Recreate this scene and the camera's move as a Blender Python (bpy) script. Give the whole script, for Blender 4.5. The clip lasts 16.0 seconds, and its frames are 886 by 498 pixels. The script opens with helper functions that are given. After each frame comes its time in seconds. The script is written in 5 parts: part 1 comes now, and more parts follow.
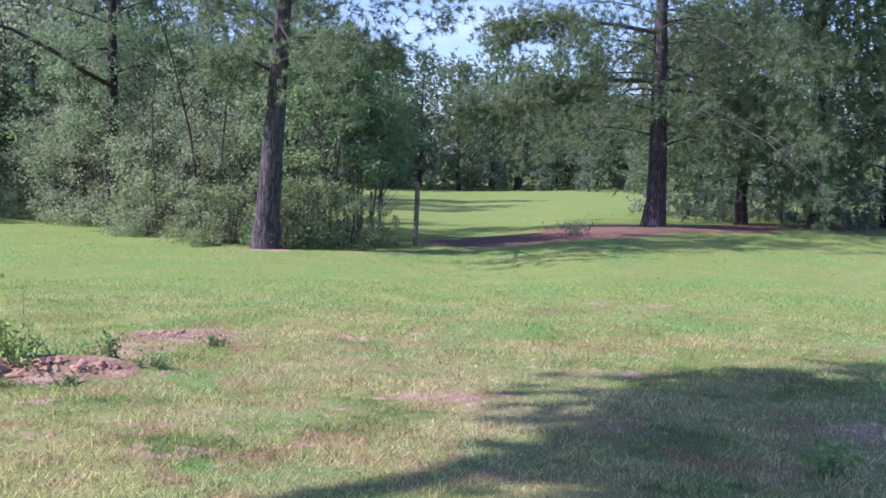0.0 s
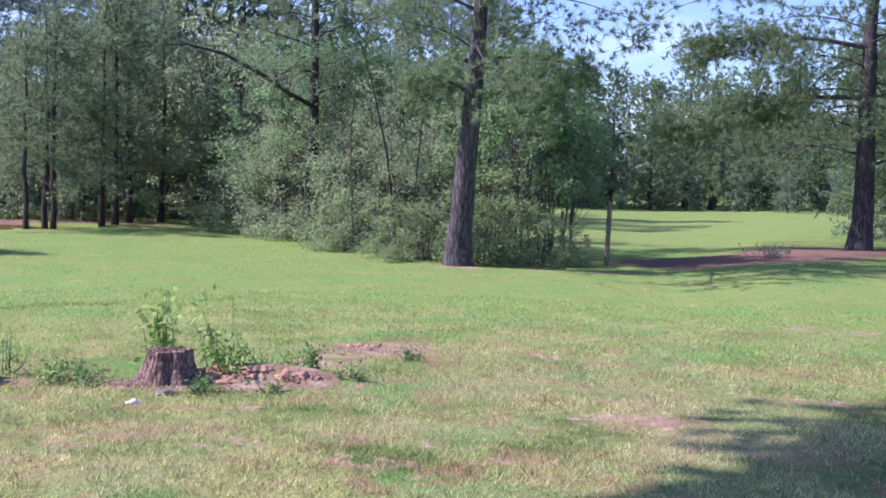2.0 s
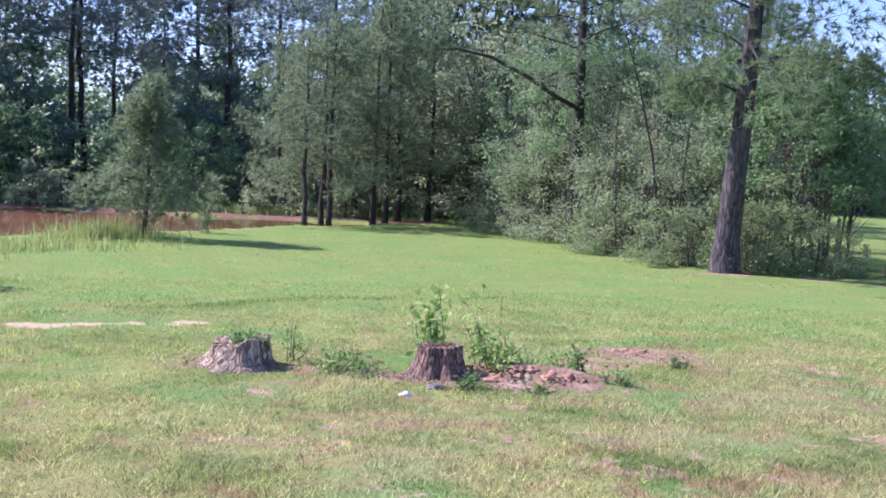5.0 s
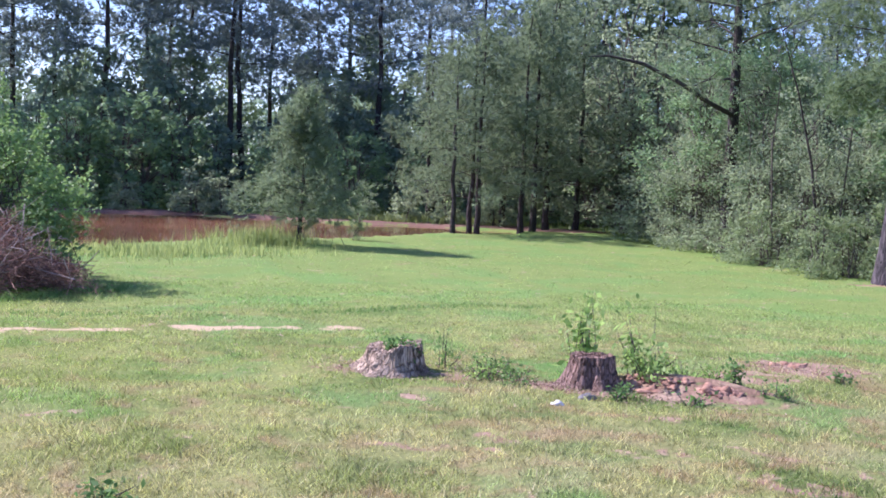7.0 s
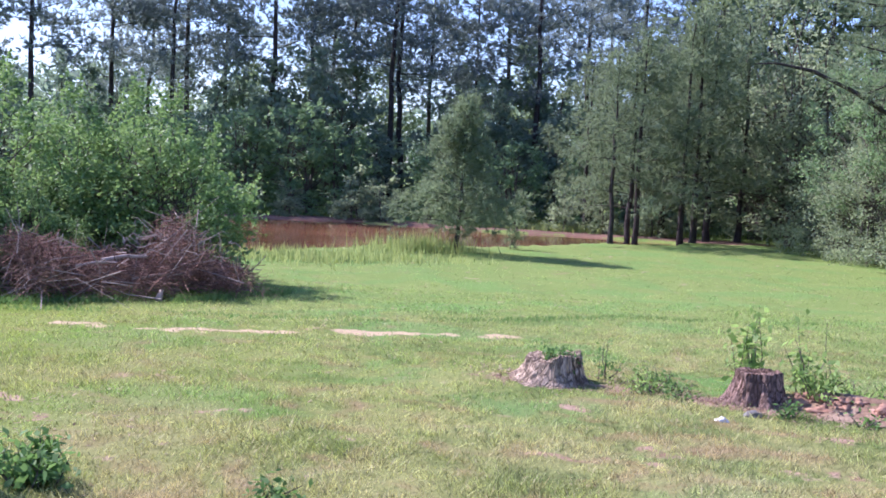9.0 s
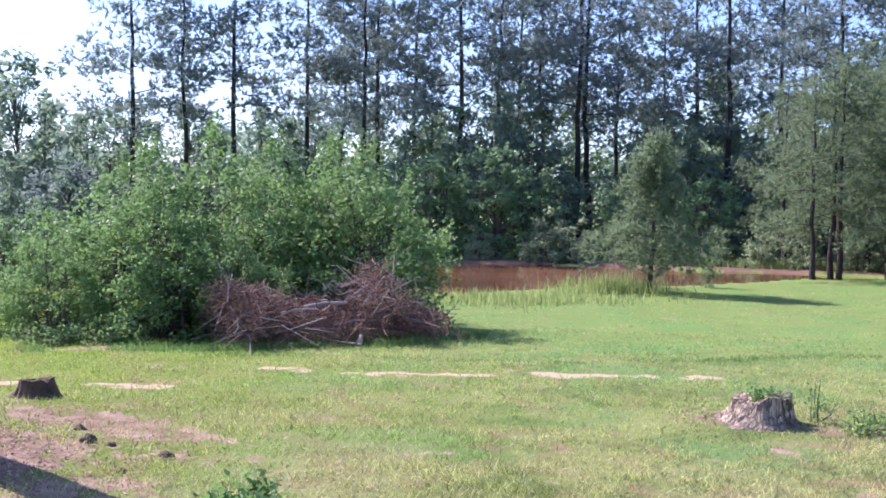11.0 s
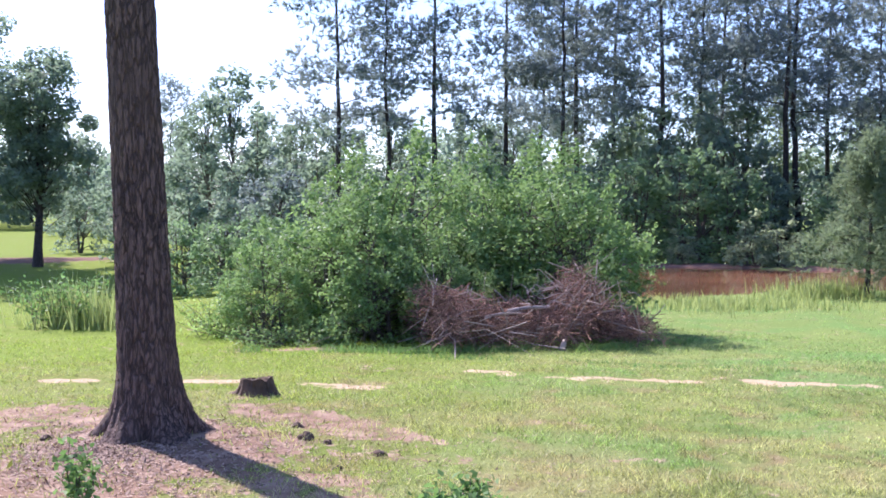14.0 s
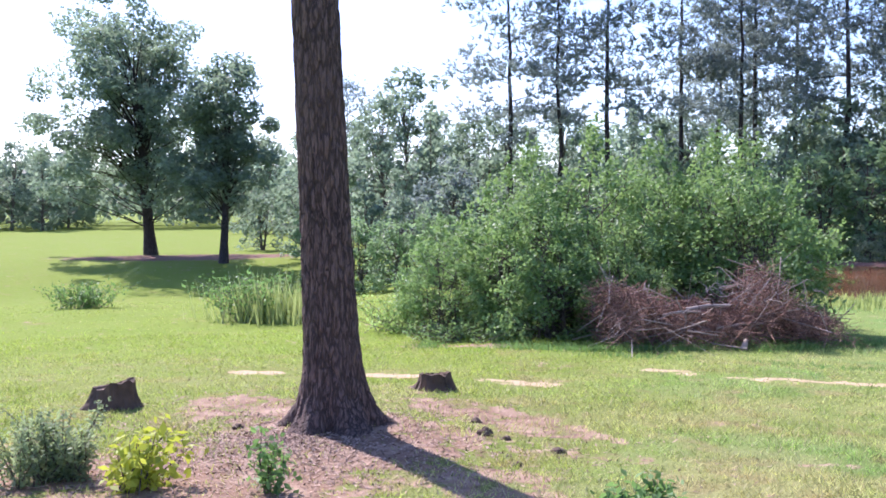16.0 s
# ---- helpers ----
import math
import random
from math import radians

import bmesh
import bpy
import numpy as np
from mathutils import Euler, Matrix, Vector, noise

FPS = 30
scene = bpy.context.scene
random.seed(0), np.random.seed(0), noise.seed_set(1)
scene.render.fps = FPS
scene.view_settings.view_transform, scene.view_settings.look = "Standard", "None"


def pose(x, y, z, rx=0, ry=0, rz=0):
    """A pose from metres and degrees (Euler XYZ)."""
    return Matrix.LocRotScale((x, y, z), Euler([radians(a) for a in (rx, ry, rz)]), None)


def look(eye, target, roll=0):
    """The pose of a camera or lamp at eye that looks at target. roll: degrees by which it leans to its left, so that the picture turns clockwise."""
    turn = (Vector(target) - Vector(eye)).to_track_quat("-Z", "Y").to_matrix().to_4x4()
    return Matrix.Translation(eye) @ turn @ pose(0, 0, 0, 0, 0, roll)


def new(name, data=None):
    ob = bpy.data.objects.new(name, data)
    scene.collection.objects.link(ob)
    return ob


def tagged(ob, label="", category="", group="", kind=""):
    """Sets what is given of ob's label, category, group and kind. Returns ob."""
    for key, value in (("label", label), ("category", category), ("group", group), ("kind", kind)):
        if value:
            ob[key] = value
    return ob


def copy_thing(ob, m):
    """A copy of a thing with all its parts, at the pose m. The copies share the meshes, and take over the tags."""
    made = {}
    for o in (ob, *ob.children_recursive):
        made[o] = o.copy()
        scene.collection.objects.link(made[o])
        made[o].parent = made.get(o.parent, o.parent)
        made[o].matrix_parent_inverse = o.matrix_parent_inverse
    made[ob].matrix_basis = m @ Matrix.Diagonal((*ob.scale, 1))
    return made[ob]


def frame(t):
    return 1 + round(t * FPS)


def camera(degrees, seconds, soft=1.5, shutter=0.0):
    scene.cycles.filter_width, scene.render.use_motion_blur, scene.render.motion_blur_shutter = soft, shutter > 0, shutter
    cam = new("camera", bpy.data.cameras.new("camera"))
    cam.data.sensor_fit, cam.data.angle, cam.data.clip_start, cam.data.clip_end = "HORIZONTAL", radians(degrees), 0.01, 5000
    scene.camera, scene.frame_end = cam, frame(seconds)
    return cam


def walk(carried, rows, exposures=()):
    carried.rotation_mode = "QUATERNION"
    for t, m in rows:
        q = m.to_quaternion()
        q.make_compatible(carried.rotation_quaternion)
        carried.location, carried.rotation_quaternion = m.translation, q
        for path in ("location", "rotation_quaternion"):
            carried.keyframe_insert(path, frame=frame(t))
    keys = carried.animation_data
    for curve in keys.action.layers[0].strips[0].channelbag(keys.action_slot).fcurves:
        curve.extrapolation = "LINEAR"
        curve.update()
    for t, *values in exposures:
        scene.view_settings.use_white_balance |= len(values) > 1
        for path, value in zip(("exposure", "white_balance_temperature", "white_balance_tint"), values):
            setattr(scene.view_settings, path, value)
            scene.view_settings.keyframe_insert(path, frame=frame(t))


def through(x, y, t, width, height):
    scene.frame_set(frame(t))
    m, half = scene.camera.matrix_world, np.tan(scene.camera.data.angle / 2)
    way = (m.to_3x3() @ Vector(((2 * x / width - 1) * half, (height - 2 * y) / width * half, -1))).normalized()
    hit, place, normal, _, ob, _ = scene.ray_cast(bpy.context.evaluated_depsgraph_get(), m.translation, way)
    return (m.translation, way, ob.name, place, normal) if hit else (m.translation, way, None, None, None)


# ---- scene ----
cam = camera(44.16, 16.0, soft=1.7)
# seconds, x, y, z, yaw, pitch, roll: a pan from one standing place, the camera held half a metre ahead of the turning body
ROWS = [
    (0.0, -0.001, 0.430, 2.016, 0.03, -4.74, -1.79),
    (0.5, -0.021, 0.429, 2.016, 2.67, -4.74, -2.35),
    (1.0, -0.038, 0.428, 2.015, 4.95, -4.72, -2.16),
    (1.5, -0.054, 0.426, 2.014, 7.15, -4.42, -2.29),
    (2.0, -0.074, 0.423, 2.013, 9.91, -4.09, -2.03),
    (2.5, -0.096, 0.419, 2.012, 12.91, -3.78, -1.86),
    (3.0, -0.106, 0.417, 2.011, 14.23, -3.54, -2.09),
    (3.5, -0.125, 0.411, 2.010, 16.77, -3.53, -2.69),
    (4.0, -0.139, 0.407, 2.010, 18.86, -4.00, -2.86),
    (6.5, -0.213, 0.374, 2.005, 29.65, -4.39, -2.32),
    (7.0, -0.223, 0.368, 2.004, 31.15, -4.41, -2.44),
    (7.5, -0.240, 0.357, 2.003, 33.88, -4.40, -2.41),
    (8.0, -0.248, 0.351, 2.003, 35.16, -4.07, -2.74),
    (8.5, -0.260, 0.342, 2.002, 37.20, -4.24, -2.84),
    (9.0, -0.272, 0.333, 2.001, 39.30, -4.30, -2.75),
    (9.5, -0.284, 0.323, 2.000, 41.27, -4.16, -2.47),
    (10.0, -0.300, 0.308, 1.999, 44.22, -3.25, -2.01),
    (12.5, -0.344, 0.258, 1.995, 53.12, -2.75, -0.31),
    (13.0, -0.349, 0.251, 1.994, 54.33, -2.67, -1.21),
    (13.5, -0.363, 0.230, 1.993, 57.67, -2.05, -0.29),
    (14.0, -0.370, 0.219, 1.992, 59.38, -2.20, -0.02),
    (14.5, -0.378, 0.205, 1.991, 61.52, -2.26, 0.01),
    (15.0, -0.384, 0.194, 1.991, 63.19, -2.14, -0.28),
    (15.5, -0.392, 0.177, 1.990, 65.74, -2.25, 0.67),
    (16.0, -0.399, 0.159, 1.989, 68.31, -2.32, 0.34),
]
EXPOSURES = [(0.0, 0.66, 5850, 32), (4.0, 0.78, 5850, 32), (8.0, 0.80, 5850, 31), (10.0, 0.81, 5900, 30), (12.5, 0.93, 6050, 28), (16.0, 1.02, 6100, 28)]
walk(cam, [(t, pose(x, y, z, 90 + pitch, roll, yaw)) for t, x, y, z, yaw, pitch, roll in ROWS], EXPOSURES)

# ---- world, sun ----
SUN_AZ, SUN_EL = radians(98.5), radians(42)
SUN_DIR = Vector((-math.sin(SUN_AZ) * math.cos(SUN_EL), math.cos(SUN_AZ) * math.cos(SUN_EL), math.sin(SUN_EL)))
world = bpy.data.worlds.new("world")
scene.world = world
world.use_nodes = True
wn, wl = world.node_tree.nodes, world.node_tree.links
sky = wn.new("ShaderNodeTexSky")
sky.sky_type, sky.sun_disc = "NISHITA", False
sky.sun_elevation, sky.sun_rotation = SUN_EL, 2 * math.pi - SUN_AZ
sky.air_density, sky.dust_density, sky.ozone_density = 1.0, 0.8, 1.5
wn["Background"].inputs["Strength"].default_value = 0.13
# thin summer clouds, denser towards the horizon
wtc = wn.new("ShaderNodeTexCoord")
wmap = wn.new("ShaderNodeMapping")
wmap.inputs["Scale"].default_value = (2.2, 2.2, 7.0)
wno = wn.new("ShaderNodeTexNoise")
wno.inputs["Scale"].default_value, wno.inputs["Detail"].default_value = 1.6, 6
wra = wn.new("ShaderNodeValToRGB")
wra.color_ramp.elements[0].position, wra.color_ramp.elements[1].position = 0.6, 0.9
wmx = wn.new("ShaderNodeMix")
wmx.data_type = "RGBA"
wmx.inputs[7].default_value = (7.5, 7.6, 7.8, 1)
wl.new(wtc.outputs["Generated"], wmap.inputs["Vector"])
wl.new(wmap.outputs[0], wno.inputs["Vector"])
wl.new(wno.outputs["Fac"], wra.inputs["Fac"])
wl.new(wra.outputs["Color"], wmx.inputs[0])
wl.new(sky.outputs["Color"], wmx.inputs[6])
wtint = wn.new("ShaderNodeMix")
wtint.data_type, wtint.blend_type = "RGBA", "MULTIPLY"
wtint.inputs[0].default_value = 1.0
wtint.inputs[7].default_value = (0.79, 0.92, 1.18, 1)
wl.new(wmx.outputs[2], wtint.inputs[6])
wl.new(wtint.outputs[2], wn["Background"].inputs["Color"])

sun = new("sun", bpy.data.lights.new("sun", "SUN"))
sun.data.energy, sun.data.angle, sun.data.color = 5.0, radians(0.6), (1.0, 0.95, 0.88)
sun.matrix_basis = look(SUN_DIR * 60, (0, 0, 0))


# ---- helpers for building ----
def smooth(a, b, x):
    t = np.clip((x - a) / (b - a), 0, 1)
    return t * t * (3 - 2 * t)


def polar(az, d):
    a = radians(az)
    return -d * math.sin(a), d * math.cos(a)


POND_Z = -0.45
SHORE_AZ = (26.0, 28.0, 31.0, 34.0, 37.0, 41.5, 44.5, 48.5, 52.0, 58.0)
SHORE_NEAR = (40.5, 39.5, 38.0, 35.6, 33.6, 33.0, 30.4, 28.4, 27.6, 28.5)
SHORE_FAR = (42.0, 42.4, 42.6, 43.0, 43.2, 44.6, 45.4, 45.2, 44.5, 43.0)


def pond_field(x, y):
    """Below 1 inside the pond's outline, above 1 outside."""
    az, d = np.degrees(np.arctan2(-x, y)), np.hypot(x, y)
    a, c = np.interp(az, SHORE_AZ, SHORE_NEAR), np.interp(az, SHORE_AZ, SHORE_FAR)
    d = d + 0.35 * np.sin(0.9 * x + 0.5 * y) + 0.2 * np.sin(2.1 * x - 1.3 * y)
    u, v = np.abs(az - 42.0) / 15.5, np.abs(d - (a + c) / 2) / ((c - a) / 2)
    return (u ** 4 + v ** 4) ** 0.25


def height(x, y):
    """The lie of the land."""
    x, y = np.asarray(x, float), np.asarray(y, float)
    r = np.hypot(x, y) + 1e-9
    h = -0.3 * smooth(11, 24, r) - 0.10 * smooth(28, 50, r) + 0.42 * smooth(0, 0.17, x / r) * smooth(14, 32, r)
    h = h + 0.02 * np.sin(x * 1.3 + 0.7 * y) * np.sin(y * 0.9 - 0.4 * x) + 0.012 * np.sin(3.1 * x + 1) * np.sin(2.7 * y)
    h = h + 0.3 * np.clip(1 - r / 10.5, 0, 1)
    # the hollow between the lawn and the oaks' rise
    h = h - 0.9 * np.exp(-((r - 40) / 9) ** 2) * smooth(63, 75, np.degrees(np.arctan2(-x, y)))
    q = pond_field(x, y)
    h = h - (h - POND_Z + 0.35) * (1 - smooth(0.86, 1.06, q))
    # the dug bank of soil beside the first stump and the raised roots of the big pine
    h = h + 0.16 * np.exp(-(((x + 3.35) / 0.75) ** 2 + ((y - 10.2) / 0.28) ** 2))
    h = h + 0.07 * np.exp(-(((x + 9.45) / 1.3) ** 2 + ((y - 2.75) / 1.3) ** 2))
    return h


def gz(x, y):
    return float(height(x, y))


# bare soil: x, y, half length, half width, turn, strength
SOIL = [
    (-3.5, 10.1, 1.2, 0.4, 8, 1.0), (-2.8, 12.3, 0.8, 0.6, 15, 0.85), (-4.35, 9.55, 0.8, 0.28, 10, 0.85), (-5.3, 9.25, 0.4, 0.2, 15, 0.55), (-3.2, 9.8, 0.9, 0.22, 8, 0.7),
    (-6.0, 8.95, 0.8, 0.25, 25, 0.6), (-9.0, 2.7, 1.7, 1.2, 10, 0.95), (-8.2, 1.5, 1.7, 1.2, 0, 0.9),
    (-9.5, 4.3, 1.5, 0.55, 20, 0.75), (-10.9, 2.3, 1.4, 0.7, 5, 0.7), (-7.2, 3.2, 0.9, 0.5, 10, 0.6),
    (-11.2, 4.3, 0.45, 0.25, 0, 0.6), (2.6, 30.6, 3.6, 1.5, 8, 1.0), (6.6, 33.6, 4.2, 1.6, 14, 1.0),
    (12.4, 37.6, 4.6, 1.5, 24, 1.0), (-4.3, 26.4, 1.3, 0.45, 0, 0.75), (-1.0, 26.9, 2.6, 0.35, 0, 0.6),
    (0.3, 9.4, 0.9, 0.35, 5, 0.5), (1.8, 10.8, 0.5, 0.2, 5, 0.6), (-1.9, 7.9, 0.7, 0.25, 0, 0.4), (3.1, 8.4, 0.6, 0.4, 0, 0.45),
    (-2.7, 7.65, 0.35, 0.18, 0, 0.6), (-1.6, 7.2, 0.55, 0.2, 0, 0.55), (-1.03, 7.7, 0.3, 0.14, 0, 0.5), (3.45, 8.75, 0.5, 0.35, 30, 0.5), (-3.05, 11.2, 0.5, 0.5, 0, 0.7),
    (3.4, 16.7, 1.6, 0.4, 0, 0.45), (-0.9, 12.6, 0.9, 0.2, 0, 0.4), (-3.86, 7.15, 0.25, 0.14, 0, 0.55), (-4.2, 6.63, 0.35, 0.12, 0, 0.5), (-2.65, 7.6, 0.25, 0.14, 0, 0.5),
    (-7.68, 4.4, 0.5, 0.25, 30, 0.55), (-6.65, 5.44, 0.3, 0.15, 0, 0.45), (-3.78, 6.83, 0.4, 0.16, 0, 0.45), (-8.9, 0.4, 1.2, 0.7, 0, 0.8),
    (-54.0, 8.0, 6.5, 2.2, 80, 0.75), (-3.1, 8.7, 0.4, 0.2, 0, 0.45), (-15.4, 6.6, 1.2, 0.5, 60, 0.7), (-5.0, 8.1, 0.5, 0.2, 0, 0.4),
]
# fallen pine straw over red mud at the gate
STRAW = [(2.8, 30.6, 3.8, 2.4, 8, 1.0), (6.6, 33.6, 4.4, 2.2, 14, 1.0), (12.4, 37.4, 4.8, 1.6, 24, 1.0), (17.0, 40.0, 3.5, 1.5, 24, 1.0), (-54.0, 8.0, 6.5, 2.2, 80, 0.8)]
# pale wheel track across the lawn
TRACK = [((-13.59, 2.77), (-13.45, 3.09)), ((-12.75, 4.1), (-12.3, 4.68)), ((-11.65, 5.14), (-11.12, 5.7)), ((-11.8, 7.42), (-11.4, 7.62)),
         ((-10.7, 7.74), (-9.7, 9.1)), ((-9.35, 9.72), (-8.45, 10.55)), ((-8.2, 11.0), (-8.02, 11.3))]


STRAW += [(*polar(az, float(np.interp(az, SHORE_AZ, SHORE_FAR)) + 1.6), 2.2, 1.6, az, 0.9) for az in range(25, 59, 3)]


def soil(x, y, spots=SOIL):
    m = np.zeros_like(x)
    for cx, cy, a, b, turn, k in spots:
        c, s = math.cos(radians(turn)), math.sin(radians(turn))
        u, v = ((x - cx) * c + (y - cy) * s) / a, (-(x - cx) * s + (y - cy) * c) / b
        m = np.maximum(m, k * (1 - smooth(0.5, 1.25, np.sqrt(u * u + v * v))))
    return m


def track(x, y):
    d = np.full_like(x, 9.0)
    for (ax, ay), (bx, by) in TRACK:
        ux, uy = bx - ax, by - ay
        k = np.clip(((x - ax) * ux + (y - ay) * uy) / (ux * ux + uy * uy), 0, 1)
        d = np.minimum(d, np.hypot(x - ax - k * ux, y - ay - k * uy))
    return 1 - smooth(0.03, 0.36, d)


def mesh_from(name, verts, faces, mat=None, smooth_shade=False):
    """A mesh from arrays; all faces have the same number of corners."""
    verts, faces = np.asarray(verts, np.float32), np.asarray(faces, np.int32)
    me = bpy.data.meshes.new(name)
    k = faces.shape[1]
    me.vertices.add(len(verts))
    me.vertices.foreach_set("co", verts.ravel())
    me.loops.add(faces.size)
    me.loops.foreach_set("vertex_index", faces.ravel())
    me.polygons.add(len(faces))
    me.polygons.foreach_set("loop_start", np.arange(0, faces.size, k, dtype=np.int32))
    if smooth_shade:
        me.polygons.foreach_set("use_smooth", np.ones(len(faces), bool))
    me.update(calc_edges=True)
    if mat:
        me.materials.append(mat)
    return me


def part(name, me, parent, label=""):
    ob = new(name, me)
    ob.parent = parent
    if label:
        tagged(ob, label)
    return ob


def base(name, label, category, x=0, y=0, z=0, turn=0, group=""):
    ob = new(name)
    ob.matrix_basis = pose(x, y, z, 0, 0, turn)
    ob.empty_display_size = 0.2
    return tagged(ob, label, category, group)


def unit(v):
    return v / (np.linalg.norm(v, axis=-1, keepdims=True) + 1e-9)


def tubes(paths, sides=6):
    """Tapered tubes along paths: each is (points, radii)."""
    V, F, n0 = [], [], 0
    ang = np.linspace(0, 2 * math.pi, sides, endpoint=False)
    for pts, rad in paths:
        pts, rad = np.asarray(pts, float), np.asarray(rad, float)
        n = len(pts)
        tan = unit(np.gradient(pts, axis=0))
        ref = np.where(np.abs(tan[:, 2:3]) > 0.9, [[1.0, 0, 0]], [[0, 0, 1.0]])
        a = unit(np.cross(tan, ref))
        b = np.cross(tan, a)
        ring = pts[:, None] + rad[:, None, None] * (np.cos(ang)[None, :, None] * a[:, None] + np.sin(ang)[None, :, None] * b[:, None])
        V.append(ring.reshape(-1, 3))
        i, j = np.meshgrid(np.arange(n - 1), np.arange(sides), indexing="ij")
        p, q = i * sides + j, i * sides + (j + 1) % sides
        F.append(n0 + np.stack([p, q, q + sides, p + sides], -1).reshape(-1, 4))
        n0 += n * sides
    return np.concatenate(V), np.concatenate(F)


def leaf_quads(rng, C, size, flat=0.5, aspect=0.55, droop=0.25):
    """Diamond leaves at the points C, folded a little along the midrib."""
    n = len(C)
    d = rng.normal(size=(n, 3))
    d[:, 2] = d[:, 2] * 0.6 - droop
    d = unit(d)
    up = rng.normal(size=(n, 3)) * (1 - flat) + np.array([0, 0, flat])
    side = unit(np.cross(d, up))
    nor = np.cross(side, d)
    s = size * rng.uniform(0.65, 1.3, (n, 1))
    tip, w = d * s * 0.5, side * s * 0.5 * aspect
    V = np.stack([C - tip, C + w + nor * s * 0.06, C + tip, C - w + nor * s * 0.06], 1).reshape(-1, 3)
    return V, np.arange(4 * n).reshape(-1, 4)


def needle_tris(rng, C, axis, k, length, width):
    """k needles fan out from each point of C about its axis."""
    n = len(C)
    C, axis = np.repeat(C, k, 0), np.repeat(axis, k, 0)
    d = unit(axis + rng.normal(size=(n * k, 3)) * 0.62)
    side = unit(np.cross(d, rng.normal(size=(n * k, 3)))) * width * 0.5
    L = length * rng.uniform(0.6, 1.15, (n * k, 1))
    V = np.stack([C - side, C + side, C + d * L], 1).reshape(-1, 3)
    return V, np.arange(3 * n * k).reshape(-1, 3)


# ---- materials ----
def material(name):
    m = bpy.data.materials.new(name)
    m.use_nodes = True
    nt = m.node_tree
    return m, nt.nodes, nt.links, nt.nodes["Principled BSDF"]


def noise_node(n, l, scale, detail=4, coords=None, distort=0.0):
    t = n.new("ShaderNodeTexNoise")
    t.inputs["Scale"].default_value, t.inputs["Detail"].default_value = scale, detail
    t.inputs["Distortion"].default_value = distort
    if coords:
        l.new(coords, t.inputs["Vector"])
    return t


def ramp(n, l, fac, stops):
    r = n.new("ShaderNodeValToRGB")
    el = r.color_ramp.elements
    while len(el) < len(stops):
        el.new(0.5)
    for e, (p, c) in zip(el, stops):
        e.position, e.color = p, (*c, 1)
    l.new(fac, r.inputs["Fac"])
    return r.outputs["Color"]


def mix(n, l, fac, a, b, kind="MIX"):
    m = n.new("ShaderNodeMix")
    m.data_type, m.blend_type = "RGBA", kind
    for sock, v in ((m.inputs[0], fac), (m.inputs[6], a), (m.inputs[7], b)):
        if isinstance(v, (int, float)):
            sock.default_value = v
        elif isinstance(v, tuple):
            sock.default_value = (*v, 1)
        else:
            l.new(v, sock)
    return m.outputs[2]


def maths(n, l, op, a, b=0.0):
    m = n.new("ShaderNodeMath")
    m.operation = op
    for sock, v in ((m.inputs[0], a), (m.inputs[1], b)):
        if isinstance(v, (int, float)):
            sock.default_value = v
        else:
            l.new(v, sock)
    return m.outputs[0]


def bump(n, l, bsdf, fac, strength, dist):
    b = n.new("ShaderNodeBump")
    b.inputs["Strength"].default_value, b.inputs["Distance"].default_value = strength, dist
    l.new(fac, b.inputs["Height"])
    l.new(b.outputs[0], bsdf.inputs["Normal"])


def foliage(name, dark, mid, light, shine=0.45, through=0.35, accent=None):
    """Leaves: colour differs from leaf to leaf, from limb to limb and from tree to tree; some light passes through."""
    m, n, l, b = material(name)
    tc = n.new("ShaderNodeTexCoord")
    geo, info = n.new("ShaderNodeNewGeometry"), n.new("ShaderNodeObjectInfo")
    big = noise_node(n, l, 0.9, 3, tc.outputs["Object"])
    k = maths(n, l, "ADD", maths(n, l, "MULTIPLY", geo.outputs["Random Per Island"], 0.45), maths(n, l, "MULTIPLY", big.outputs["Fac"], 0.5))
    k = maths(n, l, "ADD", k, maths(n, l, "MULTIPLY", info.outputs["Random"], 0.12))
    col = ramp(n, l, k, [(0.2, dark), (0.52, mid), (0.85, light)])
    if accent:
        spot = noise_node(n, l, 1.1, 2, tc.outputs["Object"])
        col = mix(n, l, ramp(n, l, spot.outputs["Fac"], [(0.64, (0, 0, 0)), (0.74, (0.5, 0.5, 0.5))]), col, accent)
    l.new(col, b.inputs["Base Color"])
    b.inputs["Roughness"].default_value = shine + 0.15
    b.inputs["Specular IOR Level"].default_value = 0.25
    tr = n.new("ShaderNodeBsdfTranslucent")
    l.new(mix(n, l, 0.6, col, (light[0] * 1.28, light[1] * 1.33, light[2] * 1.05)), tr.inputs["Color"])
    ms = n.new("ShaderNodeMixShader")
    ms.inputs[0].default_value = through
    l.new(b.outputs[0], ms.inputs[1])
    l.new(tr.outputs[0], ms.inputs[2])
    l.new(ms.outputs[0], n["Material Output"].inputs["Surface"])
    return m


